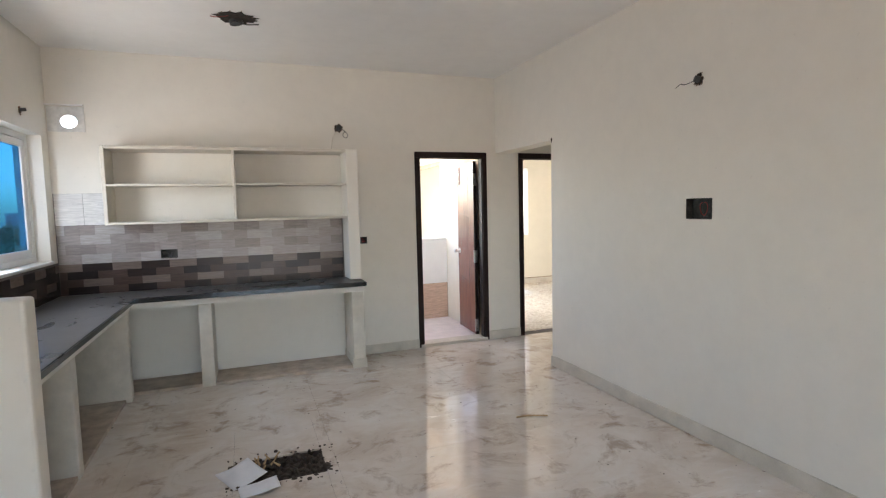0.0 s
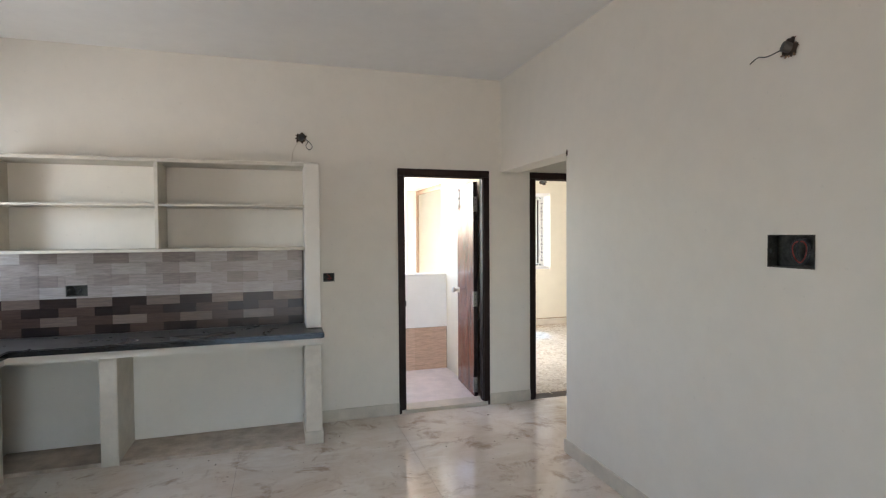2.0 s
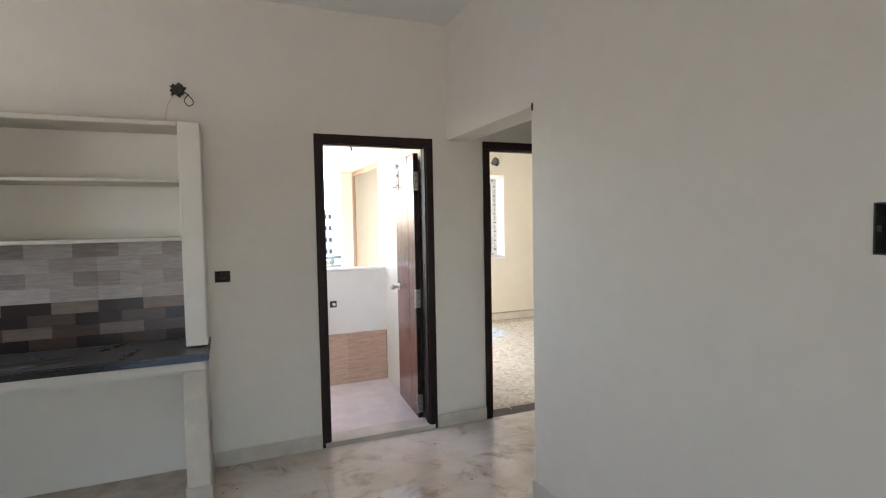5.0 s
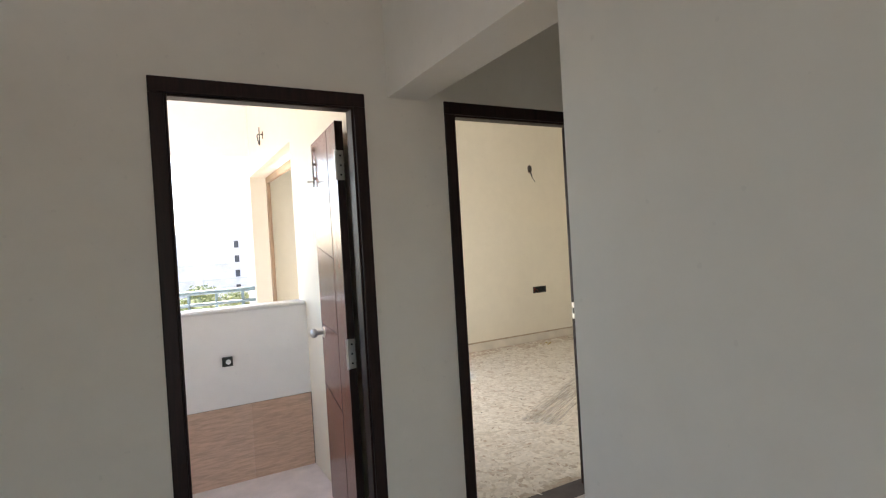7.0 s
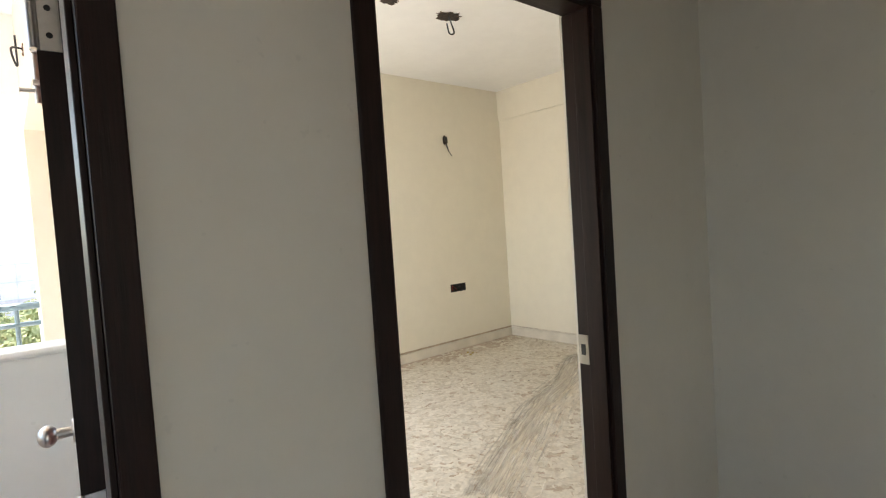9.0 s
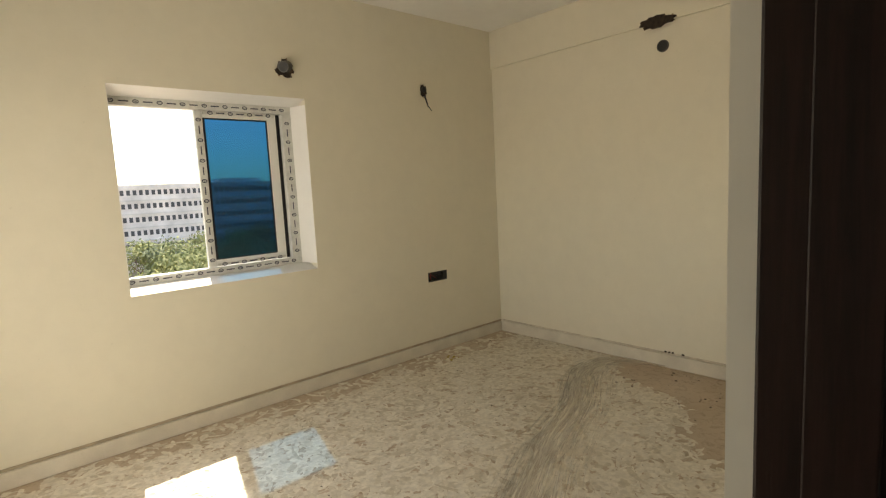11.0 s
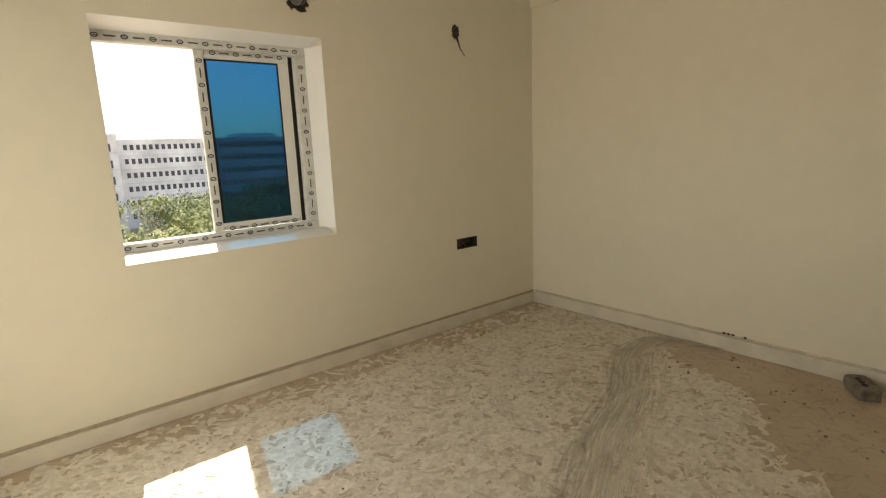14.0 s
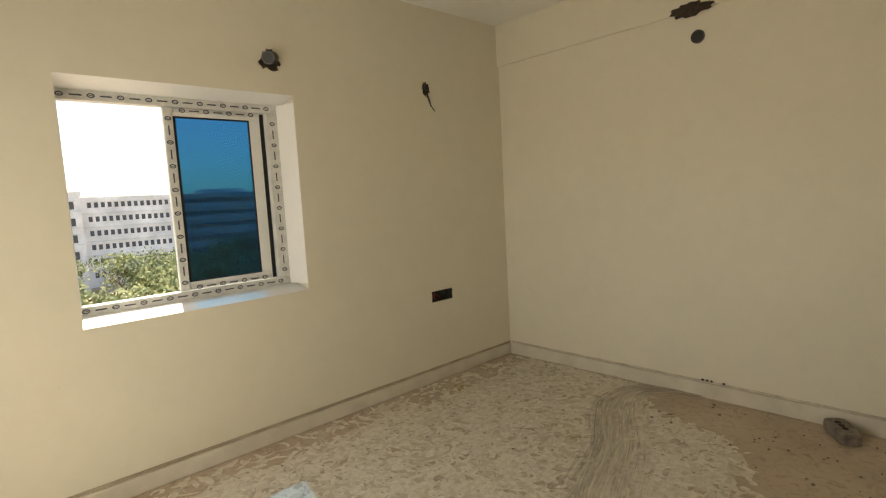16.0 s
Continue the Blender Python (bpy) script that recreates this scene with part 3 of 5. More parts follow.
part("tower_bolt", tb, M_STEEL, leaf, "steel tower bolt", True)

leaf.rotation_euler[2] = radians(-4.0)

bd = thing("balcony_door_frame", (RW, 7.75, 0.02), "brown wooden frame of the open balcony doorway", "door frame")
for r in ((RW - 0.036, RW - 0.003, 6.842, 6.90, 0.02, 2.215), (RW - 0.036, RW - 0.003, 8.60, 8.658, 0.02, 2.215), (RW - 0.036, RW - 0.003, 6.90, 8.60, 2.155, 2.215)):
    part("jamb", boxes(r, bevel=0.003), M_JAMB, bd)

# ---- kitchen shelf ----
SX0, SX1, SY, SZ0, SZ1 = -0.925, 1.215, 5.03, 1.448, 2.108
sh = thing("wall_shelf", (0.1, YN, SZ0), "cream painted masonry wall shelf with open compartments, empty", "shelf")
part("side_panel", boxes((SX0, SX0 + 0.03, SY, YN, SZ0, SZ1), bevel=0.005), M_DIRTY, sh)
part("divider", boxes((0.080, 0.105, SY + 0.002, YN, SZ0 + 0.022, SZ1 - 0.026), bevel=0.005), M_DIRTY, sh)
part("end_wing", boxes((1.10, SX1, SY, YN, 0.848, SZ1), bevel=0.008), M_WALL, sh, "full-height painted end wing down to the counter")
part("top_board", boxes((SX0 + 0.0305, 1.0995, SY, YN, SZ1 - 0.026, SZ1), bevel=0.005), M_DIRTY, sh)
part("bottom_board", boxes((SX0 + 0.0305, 1.0995, SY, YN, SZ0, SZ0 + 0.022), bevel=0.005), M_DIRTY, sh)
for a, b in ((SX0 + 0.0305, 0.0795), (0.1055, 1.0995)):
    part("middle_board", boxes((a, b, SY + 0.004, YN, 1.772, 1.790), bevel=0.004), M_DIRTY, sh)

# ---- kitchen counter ----
CY, CX, CZ = 4.848, -0.715, 0.842
ct = thing("counter_base", (-0.1, 5.0, 0.0), "cream painted masonry kitchen counter base with open bays", "counter base")
TOPB = CZ - 0.042


def pier(x0, x1, y0, y1):
    part("pier", boxes((x0, x1, y0, y1, 0.0, TOPB - 0.055), bevel=0.008), M_DIRTY, ct)
    part("pier_foot", boxes((x0 - 0.007, x1 + 0.007, y0 - 0.007, y1 - 0.001, 0.0, 0.095), bevel=0.003), M_SKIRT, ct, "marble skirting round the pier")


pier(1.085, 1.205, 4.905, YN)
part("pier", boxes((-0.255, -0.145, 4.93, YN, 0.0, TOPB - 0.055), bevel=0.008), M_DIRTY, ct)
part("pier", boxes((XW, -0.765, 4.775, 4.86, 0.0, TOPB - 0.055), bevel=0.008), M_DIRTY, ct)
part("pier", boxes((XW, -0.80, 3.46, 3.55, 0.0, TOPB - 0.055), bevel=0.008), M_DIRTY, ct)
part("band", boxes((CX - 0.001, 1.205, CY + 0.045, YN, TOPB - 0.054, TOPB), (XW, CX - 0.045, 2.73, CY + 0.045, TOPB - 0.054, TOPB), (XW, CX - 0.001, CY + 0.046, YN, TOPB - 0.054, TOPB)), M_WALL, ct, "painted concrete band under the slab")
for r in ((-0.145, 1.085, 4.93, YN, 0.0, 0.028), (-0.95, -0.255, 4.95, YN, 0.0, 0.028), (XW, -0.81, 3.55, 4.775, 0.0, 0.028), (XW, -0.81, 2.73, 3.46, 0.0, 0.028)):
    part("bay_floor", boxes(r, bevel=0.003), M_PLINTH, ct, "dusty cement bay floor")
slab = thing("worktop", (-0.1, 5.0, TOPB), "dusty black granite worktop in an L shape", "worktop")
sb = bmesh.new()
vs = [sb.verts.new((x, y, TOPB)) for x, y in ((XW, 2.73), (CX, 2.73), (CX, CY), (1.222, CY), (1.222, YN), (XW, YN))]
f = sb.faces.new(vs)
ex = bmesh.ops.extrude_face_region(sb, geom=[f])
bmesh.ops.translate(sb, vec=(0, 0, 0.042), verts=[v for v in ex["geom"] if isinstance(v, bmesh.types.BMVert)])
bmesh.ops.recalc_face_normals(sb, faces=sb.faces)
bmesh.ops.bevel(sb, geom=[e for e in sb.edges if abs(e.verts[0].co.z - e.verts[1].co.z) < 0.001], offset=0.006, segments=2, affect="EDGES")
part("slab", sb, M_GRANITE, slab)
shd = bmesh.new()
vs = [shd.verts.new((x, y, CZ + 0.001)) for x, y in ((0.18, 4.93), (0.24, 4.90), (0.42, 4.92), (0.60, 5.02), (0.56, 5.04), (0.36, 5.0), (0.22, 4.98))]
f = shd.faces.new(vs)
ex = bmesh.ops.extrude_face_region(shd, geom=[f])
bmesh.ops.translate(shd, vec=(0, 0, 0.014), verts=[v for v in ex["geom"] if isinstance(v, bmesh.types.BMVert)])
bmesh.ops.recalc_face_normals(shd, faces=shd.faces)
tagged(part("stone_shard", shd, M_PIPE), "broken grey stone shard lying on the worktop", "stone shard")
structure("wall_half", boxes((XW, -0.706, 2.60, 2.73, 0.0, 1.188), bevel=0.015), M_WALL, "low white painted end wall of the counter", "wall")

# ---- kitchen window ----
def upvc_bar(name, r, parent, mat=None, label=""):
    return part(name, boxes(r, bevel=0.004), mat or M_UPVC, parent, label)


kw = thing("window_kitchen", (XW - 0.12, 4.47, 1.16), "white sliding window with blue tinted glass, half open", "window", kind="structure")
kx0, kx1 = XW - 0.17, XW - 0.10
for r in ((kx0, kx1, 3.75, 3.80, 1.16, 2.2), (kx0, kx1, 5.14, 5.19, 1.16, 2.2), (kx0, kx1, 3.80, 5.14, 1.16, 1.21), (kx0, kx1, 3.80, 5.14, 2.15, 2.2)):
    upvc_bar("window_frame", r, kw)
for r in ((kx0 + 0.03, kx1 - 0.008, 4.47, 4.53, 1.212, 2.148), (kx0 + 0.03, kx1 - 0.008, 5.075, 5.138, 1.212, 2.148), (kx0 + 0.03, kx1 - 0.008, 4.53, 5.075, 1.212, 1.27), (kx0 + 0.03, kx1 - 0.008, 4.53, 5.075, 2.09, 2.148)):
    upvc_bar("sash", r, kw)
p = part("pane", boxes((kx0 + 0.045, kx0 + 0.049, 4.53, 5.075, 1.27, 2.09)), M_GLASS, kw, "blue tinted glass")
p.visible_shadow = False
part("window_sill", boxes((XW - 0.19, XW + 0.02, 3.74, 5.205, 1.135, 1.159), bevel=0.005), M_COPING, kw, "white marble sill")

# ---- exhaust opening ----
ev = thing("exhaust_plate", (-1.2, YN, 2.355), "grey square vent plate with a round opening to daylight", "vent plate")
pl = bmesh.new()
n = 32
ring = []
for y in (YN - 0.012, YN - 0.002):
    ci = [pl.verts.new((-1.195 + 0.062 * math.cos(2 * math.pi * i / n), y, 2.335 + 0.055 * math.sin(2 * math.pi * i / n))) for i in range(n)]
    sq = []
    for i in range(n):
        c, s = math.cos(2 * math.pi * i / n), math.sin(2 * math.pi * i / n)
        q = max(abs(c), abs(s))
        sq.append(pl.verts.new((-1.215 + 0.135 * c / q, y, 2.355 + 0.105 * s / q)))
    ring.append((ci, sq))
for i in range(n):
    j = (i + 1) % n
    for ci, sq in ring:
        pl.faces.new((ci[i], ci[j], sq[j], sq[i]))
    for k2 in (0, 1):
        pl.faces.new((ring[0][k2][i], ring[0][k2][j], ring[1][k2][j], ring[1][k2][i]))
bmesh.ops.recalc_face_normals(pl, faces=pl.faces)
part("plate", pl, M_FILM, ev)
part("ledge", boxes((XW, -1.08, YN - 0.03, YN - 0.001, 2.468, 2.482), bevel=0.003), M_COPING, ev, "thin white ledge")


# ---- electrical openings ----
def box_opening(name, x0, x1, z0, z1, face, axis, label, wires, outward=-1):
    """A tin back box sunk in a wall, open to the room. axis 'y': the wall faces along y at y = face; 'x': along x. outward: the side that the room lies on."""
    cx, cz = (x0 + x1) / 2, (z0 + z1) / 2
    P = lambda u, d, z: (u, face - outward * d, z) if axis == "y" else (face - outward * d, u, z)

    def bx(bm, u0, u1, d0, d1, za, zb):
        a, b = P(u0, d0, za), P(u1, d1, zb)
        box(bm, min(a[0], b[0]), max(a[0], b[0]), min(a[1], b[1]), max(a[1], b[1]), za, zb)
    t = thing(name, P(cx, 0, cz), label, "wall box")
    bm = bmesh.new()
    bx(bm, x0, x1, 0.045, 0.05, z0, z1)
    for r in ((x0, x0 + 0.004, z0, z1), (x1 - 0.004, x1, z0, z1), (x0 + 0.004, x1 - 0.004, z0, z0 + 0.004), (x0 + 0.004, x1 - 0.004, z1 - 0.004, z1)):
        bx(bm, r[0], r[1], -0.003, 0.045, r[2], r[3])
    part("back_box", bm, M_TINBOX, t)
    for u in (x0 + 0.012, x1 - 0.012):
        bx2 = bmesh.new()
        bx(bx2, u - 0.006, u + 0.006, -0.001, 0.002, cz - 0.008, cz + 0.008)
        part("lug", bx2, M_TINBOX, t)
    for i, mt in enumerate(wires):
        w = bmesh.new()
        rr = random.Random(i + int(abs(cx) * 100))
        pts = [P(cx + rr.uniform(-0.3, 0.3) * (x1 - x0), 0.044, z1 - 0.01)]
        for k3 in range(3):
            pts.append(P(cx + rr.uniform(-0.38, 0.38) * (x1 - x0), rr.uniform(-0.004, 0.02), cz + rr.uniform(-0.38, 0.38) * (z1 - z0)))
        pts.append(P(cx + rr.uniform(-0.2, 0.2) * (x1 - x0), 0.044, z0 + 0.015))
        wire(w, pts, 0.003)
        part("wire", w, mt, t)
    return t


box_opening("wall_box", *box_holes["sock"], YN, "y", "small open switch box with loose wires in the cream wall", [M_WIRE_K, M_WIRE_R])
box_opening("wall_box", *box_holes["tile_sock"], YN, "y", "open socket box cut into the kitchen tiles", [M_WIRE_K])
big = box_opening("wall_box", 2.39, 2.59, 1.415, 1.547, XE, "x", "large open switch box with coiled wires in the pale wall", [])
for mt, cy, ry, rz, d in ((M_WIRE_K, 2.455, 0.036, 0.048, 0.004), (M_WIRE_R, 2.462, 0.030, 0.042, 0.012), (M_WIRE_K, 2.450, 0.028, 0.050, 0.020)):
    w = bmesh.new()
    wire(w, [(XE + d + 0.006 * math.sin(k * 1.3), cy + ry * math.cos(k * 0.7 + 1.2), 1.480 + rz * math.sin(k * 0.7 + 1.2)) for k in range(10)] + [(XE + 0.044, cy + 0.01, 1.53)], 0.003)
    part("wire", w, mt, big)
box_opening("wall_box", 6.46, 6.69, 0.665, 0.755, RN, "y", "wide open socket box in the bedroom wall", [M_WIRE_K, M_WIRE_R])


def crater(name, at, normal, rx, rz, label, seed, pipe=None, wires=(), rim=True):
    """A broken-out hole round a conduit in a wall or ceiling: a raised cap with the hole's shade in its dark colour."""
    rr = random.Random(seed)
    nrm = Vector(normal)
    right = Vector((0, 0, 1)).cross(nrm) if abs(nrm.z) < 0.5 else Vector((1, 0, 0))
    up = nrm.cross(right)
    c = Vector(at)
    t = thing(name, at, label, "wall hole" if abs(nrm.z) < 0.5 else "ceiling hole")
    n = 28
    rad = [1 + rr.uniform(-0.22, 0.22) for _ in range(n)]
    bm = bmesh.new()

    def loop(s, d):
        return [bm.verts.new(c + nrm * d + right * (math.cos(2 * math.pi * i / n) * rx * s * rad[i]) + up * (math.sin(2 * math.pi * i / n) * rz * s * rad[i])) for i in range(n)]
    a, b2, b3 = loop(1.0, 0.003), loop(0.8, 0.0042), loop(0.5, 0.0035)
    for i in range(n):
        j = (i + 1) % n
        bm.faces.new((a[i], a[j], b2[j], b2[i]))
        bm.faces.new((b2[i], b2[j], b3[j], b3[i]))
    bm.faces.new(b3)
    bmesh.ops.recalc_face_normals(bm, faces=bm.faces)
    part("hole", bm, M_HOLE, t)
    if rim:
        bm = bmesh.new()
        for i in range(0, n, 2):
            if rr.random() < 0.7:
                ang = 2 * math.pi * i / n
                q = c + right * (math.cos(ang) * rx * rad[i]) + up * (math.sin(ang) * rz * rad[i]) + nrm * 0.002
                bmesh.ops.create_icosphere(bm, subdivisions=1, radius=rr.uniform(0.004, 0.010), matrix=Matrix.Translation(q) @ Matrix.Rotation(rr.uniform(0, 3), 4, (1, 1, 0)) @ Matrix.Diagonal((1, 0.6, 0.5, 1)))
        tagged(part("broken_edge", bm, M_RAW, t, "crumbled brick edge"), kind="stuff")
    if pipe:
        q = c + right * pipe[0] + up * pipe[1]
        tip = q + (nrm * 1.0 + right * pipe[3] + up * pipe[4]).normalized() * pipe[2]
        bm = bmesh.new()
        rod(bm, q, tip, pipe[5], segs=16)
        ob = part("conduit", bm, M_PIPE, t, "grey conduit stub", True)
        bm = bmesh.new()
        d = (tip - q).normalized()
        # Black disc on the solid stub paints the dark inside of the pipe.
        rod(bm, tip, tip + d * 0.001, pipe[5] * 0.84, segs=16)
        part("bore_shade", bm, M_BLACK, ob)
    for pts, mt, r in wires:
        bm = bmesh.new()
        wire(bm, [c + right * x + up * z + nrm * d for x, d, z in pts], r)
        part("wire", bm, mt, t)
    return t


# lamp points: (right, out, up) along the surface
crater("lamp_point", (1.094, YN, 2.35), (0, -1, 0), 0.042, 0.04, "dark conduit stub with a looped wire above the shelf", 1, (0, 0, 0.03, 0, 0, 0.026),
       [([(0.0, 0.03, 0), (0.05, 0.05, -0.03), (0.085, 0.05, -0.075), (0.06, 0.04, -0.1), (0.035, 0.04, -0.07), (0.06, 0.045, -0.03)], M_WIRE_K, 0.003),
        ([(-0.02, 0.01, -0.03), (-0.06, 0.004, -0.1), (-0.075, 0.004, -0.2), (-0.07, 0.004, -0.24)], M_SKIRT, 0.0022)])
crater("lamp_point", (XE, 2.50, 2.28), (-1, 0, 0), 0.03, 0.04, "small broken lamp hole with a wire in the pale wall", 2, (0.0, 0.0, 0.03, -0.5, 0.3, 0.02),
       [([(0, 0.02, 0), (-0.06, 0.05, -0.02), (-0.10, 0.05, -0.01), (-0.14, 0.05, -0.025)], M_WIRE_K, 0.0025)])
crater("lamp_point", (6.52, RN, 2.405), (0, -1, 0), 0.038, 0.055, "dark oval lamp hole with a hanging wire in the bedroom wall", 3, (0, 0.01, 0.012, 0, 0, 0.026),
       [([(0.0, 0.01, -0.04), (0.0, 0.03, -0.09), (0.015, 0.035, -0.13), (0.055, 0.04, -0.18)], M_WIRE_K, 0.004), ([(0.01, 0.01, -0.04), (0.012, 0.03, -0.1), (0.02, 0.03, -0.14)], M_WIRE_K, 0.004)])
crater("lamp_point", (5.205, RN, 2.455), (0, -1, 0), 0.07, 0.06, "broken lamp hole with a slanting grey conduit above the window", 4, (0.02, 0.02, 0.10, -0.9, -0.35, 0.04))
crater("lamp_point", (RE - 0.0, 7.18, 2.515), (-1, 0, 0), 0.036, 0.036, "round grey pipe end in the bedroom wall", 5, (0, 0, 0.012, 0, 0, 0.045), rim=False)
crater("lamp_point", (RE - 0.02, 7.22, 2.70), (-1, 0, 0), 0.135, 0.045, "ragged broken plaster hole under the ceiling beam", 6)
crater("lamp_point", (XW, 4.78, 2.33), (1, 0, 0), 0.02, 0.03, "small dark lamp hole above the kitchen window", 7, (0, 0, 0.04, 0.6, 0.2, 0.013))
crater("fan_point", (0.18, 4.18, HC), (0, 0, -1), 0.15, 0.12, "ragged fan hook hole broken into the ceiling", 8, (0.0, -0.05, 0.03, 0.2, 0, 0.05),
       [([(-0.02, 0.02, 0), (0.06, 0.05, 0.02), (0.13, 0.03, -0.03), (0.16, 0.02, -0.05)], M_WIRE_K, 0.004), ([(-0.05, 0.01, 0.05), (-0.13, 0.03, 0.06), (-0.17, 0.02, 0.04)], M_WIRE_R, 0.003)])
crater("fan_point", (5.35, 7.47, RC), (0, 0, -1), 0.11, 0.08, "fan hook hole with a wire loop in the bedroom ceiling", 9, None,
       [([(0, 0, 0), (0.03, 0.06, 0.0), (0.03, 0.13, 0.02), (-0.02, 0.14, 0.02), (-0.02, 0.06, 0)], M_WIRE_K, 0.006)])
crater("fan_point", (4.80, 7.48, RC), (0, 0, -1), 0.07, 0.05, "small broken hole in the bedroom ceiling", 10)
crater("lamp_point", (2.74, 7.81, 2.47), (-1, 0, 0), 0.02, 0.03, "small lamp hole with wire on the balcony wall", 11, None, [([(0, 0, 0), (0.02, 0.05, -0.01), (0, 0.03, -0.09), (0.01, 0.03, 0.06)], M_WIRE_K, 0.005)])
crater("lamp_point", (1.95, 7.4, 2.92), (0, 0, -1), 0.03, 0.03, "wires hanging from the balcony ceiling", 12, None, [([(0, 0, 0), (0.05, 0.07, 0.0), (0.14, 0.09, 0.03)], M_WIRE_K, 0.005), ([(0, 0, 0), (0.08, 0.06, 0.03), (0.15, 0.06, 0.05)], M_WIRE_K, 0.004)])
crater("wall_chip", (XE - 0.001, YEND - 0.012, 2.125), (-1, 0, 0), 0.012, 0.022, "dark chip at the corner of the passage beam", 13, rim=False)
ub = thing("wall_box", (2.23, 6.65, 0.79), "small square water point box in the parapet", "wall box")
part("back_box", boxes((2.20, 2.262, 6.645, 6.6545, 0.755, 0.815), bevel=0.003), M_TINBOX, ub)
tp = bmesh.new()
rod(tp, (2.235, 6.645, 0.785), (2.235, 6.63, 0.785), 0.015, segs=16)
part("plug", tp, M_COPING, ub, "white pipe plug", True)

# ---- bedroom window ----
bw = thing("window_bedroom", (4.7, RN + 0.13, 0.955), "white sliding window in printed protective film, open on one side", "window", kind="structure")
WX0, WX1, WZ0, WZ1, WY = 4.052, 5.295, 1.0, 2.205, RN + 0.15


def splay(pts, axis, a, b):
    """A plaster wedge of that outline between a and b along an axis."""
    bm = bmesh.new()
    lo = [bm.verts.new((a, *q) if axis == "x" else (q[0], q[1], a)) for q in pts]
    f2 = bm.faces.new(lo)
    e2 = bmesh.ops.extrude_face_region(bm, geom=[f2])
    bmesh.ops.translate(bm, vec=(b - a, 0, 0) if axis == "x" else (0, 0, b - a), verts=[v for v in e2["geom"] if isinstance(v, bmesh.types.BMVert)])
    bmesh.ops.recalc_face_normals(bm, faces=bm.faces)
    return bm


part("window_sill", splay([(RN + 0.001, 0.955), (RN + 0.001, 0.957), (WY, WZ0), (RN + 0.229, WZ0), (RN + 0.229, 0.955)], "x", 4.0605, 5.3445), M_COPING, bw, "white plastered sloping sill")
part("reveal", splay([(RN + 0.001, 2.25), (RN + 0.001, 2.249), (WY, WZ1), (RN + 0.229, WZ1), (RN + 0.229, 2.25)], "x", 4.0605, 5.3445), M_UTIL, bw)
part("reveal", splay([(5.344, RN + 0.001), (5.345, RN + 0.001), (5.345, RN + 0.229), (WX1, RN + 0.229), (WX1, WY)], "z", WZ0, WZ1), M_UTIL, bw)
part("reveal", splay([(4.063, RN + 0.001), (4.058, RN + 0.001), (4.058, RN + 0.145), (4.063, RN + 0.145)], "z", WZ0, WZ1), M_UTIL, bw)


def film_bar(name, r, parent, along, printed=True):
    b = upvc_bar(name, r, parent, M_FILM)
    if not printed:
        return b
    bm = bmesh.new()
    x0, x1, y0, y1, z0, z1 = r
    length = (x1 - x0) if along == "x" else (z1 - z0)
    k4 = 0.05
    big = True
    while k4 < length - 0.03:
        cx = x0 + k4 if along == "x" else (x0 + x1) / 2
        cz = (z0 + z1) / 2 if along == "x" else z0 + k4
        if big:
            n = 14
            outer = [bm.verts.new((cx + 0.019 * math.cos(2 * math.pi * i / n), y0 - 0.0012, cz + 0.013 * math.sin(2 * math.pi * i / n))) for i in range(n)]
            inner = [bm.verts.new((cx + 0.012 * math.cos(2 * math.pi * i / n), y0 - 0.0012, cz + 0.007 * math.sin(2 * math.pi * i / n))) for i in range(n)]
            for i in range(n):
                j = (i + 1) % n
                bm.faces.new((outer[i], outer[j], inner[j], inner[i]))
            box(bm, cx - 0.009, cx + 0.009, y0 - 0.0014, y0 - 0.0008, cz - 0.002, cz + 0.002)
        elif along == "x":
            box(bm, cx - 0.028, cx + 0.028, y0 - 0.0014, y0 - 0.0006, cz - 0.0045, cz + 0.0035)
        else:
            box(bm, cx - 0.0045, cx + 0.0035, y0 - 0.0014, y0 - 0.0006, cz - 0.028, cz + 0.028)
        k4 += 0.07
        big = not big
    part("film_print", bm, M_PRINT, b, "dark printed marks on the film")
    return b


film_bar("window_frame", (WX0, WX1, WY, WY + 0.07, WZ1 - 0.055, WZ1), bw, "x")
film_bar("window_frame", (WX0, WX1, WY, WY + 0.07, WZ0, WZ0 + 0.05), bw, "x")
film_bar("window_frame", (WX0, WX0 + 0.035, WY, WY + 0.07, WZ0 + 0.051, WZ1 - 0.056), bw, "z", False)
film_bar("window_frame", (WX1 - 0.076, WX1, WY, WY + 0.07, WZ0 + 0.051, WZ1 - 0.056), bw, "z")
sash = part("sash", boxes((4.645, 5.18, WY + 0.022, WY + 0.044, WZ0 + 0.053, WZ0 + 0.10), (4.645, 5.18, WY + 0.022, WY + 0.044, WZ1 - 0.105, WZ1 - 0.058),
                          (5.11, 5.18, WY + 0.0225, WY + 0.0435, WZ0 + 0.1005, WZ1 - 0.1055), bevel=0.003), M_UPVC, bw, "white sliding sash")
film_bar("sash_stile", (4.59, 4.644, WY + 0.012, WY + 0.046, WZ0 + 0.053, WZ1 - 0.058), bw, "z")
film_bar("sash_film", (4.65, 5.17, WY + 0.016, WY + 0.0215, WZ1 - 0.082, WZ1 - 0.060), bw, "x")
film_bar("sash_film", (4.65, 5.17, WY + 0.016, WY + 0.0215, WZ0 + 0.056, WZ0 + 0.076), bw, "x")
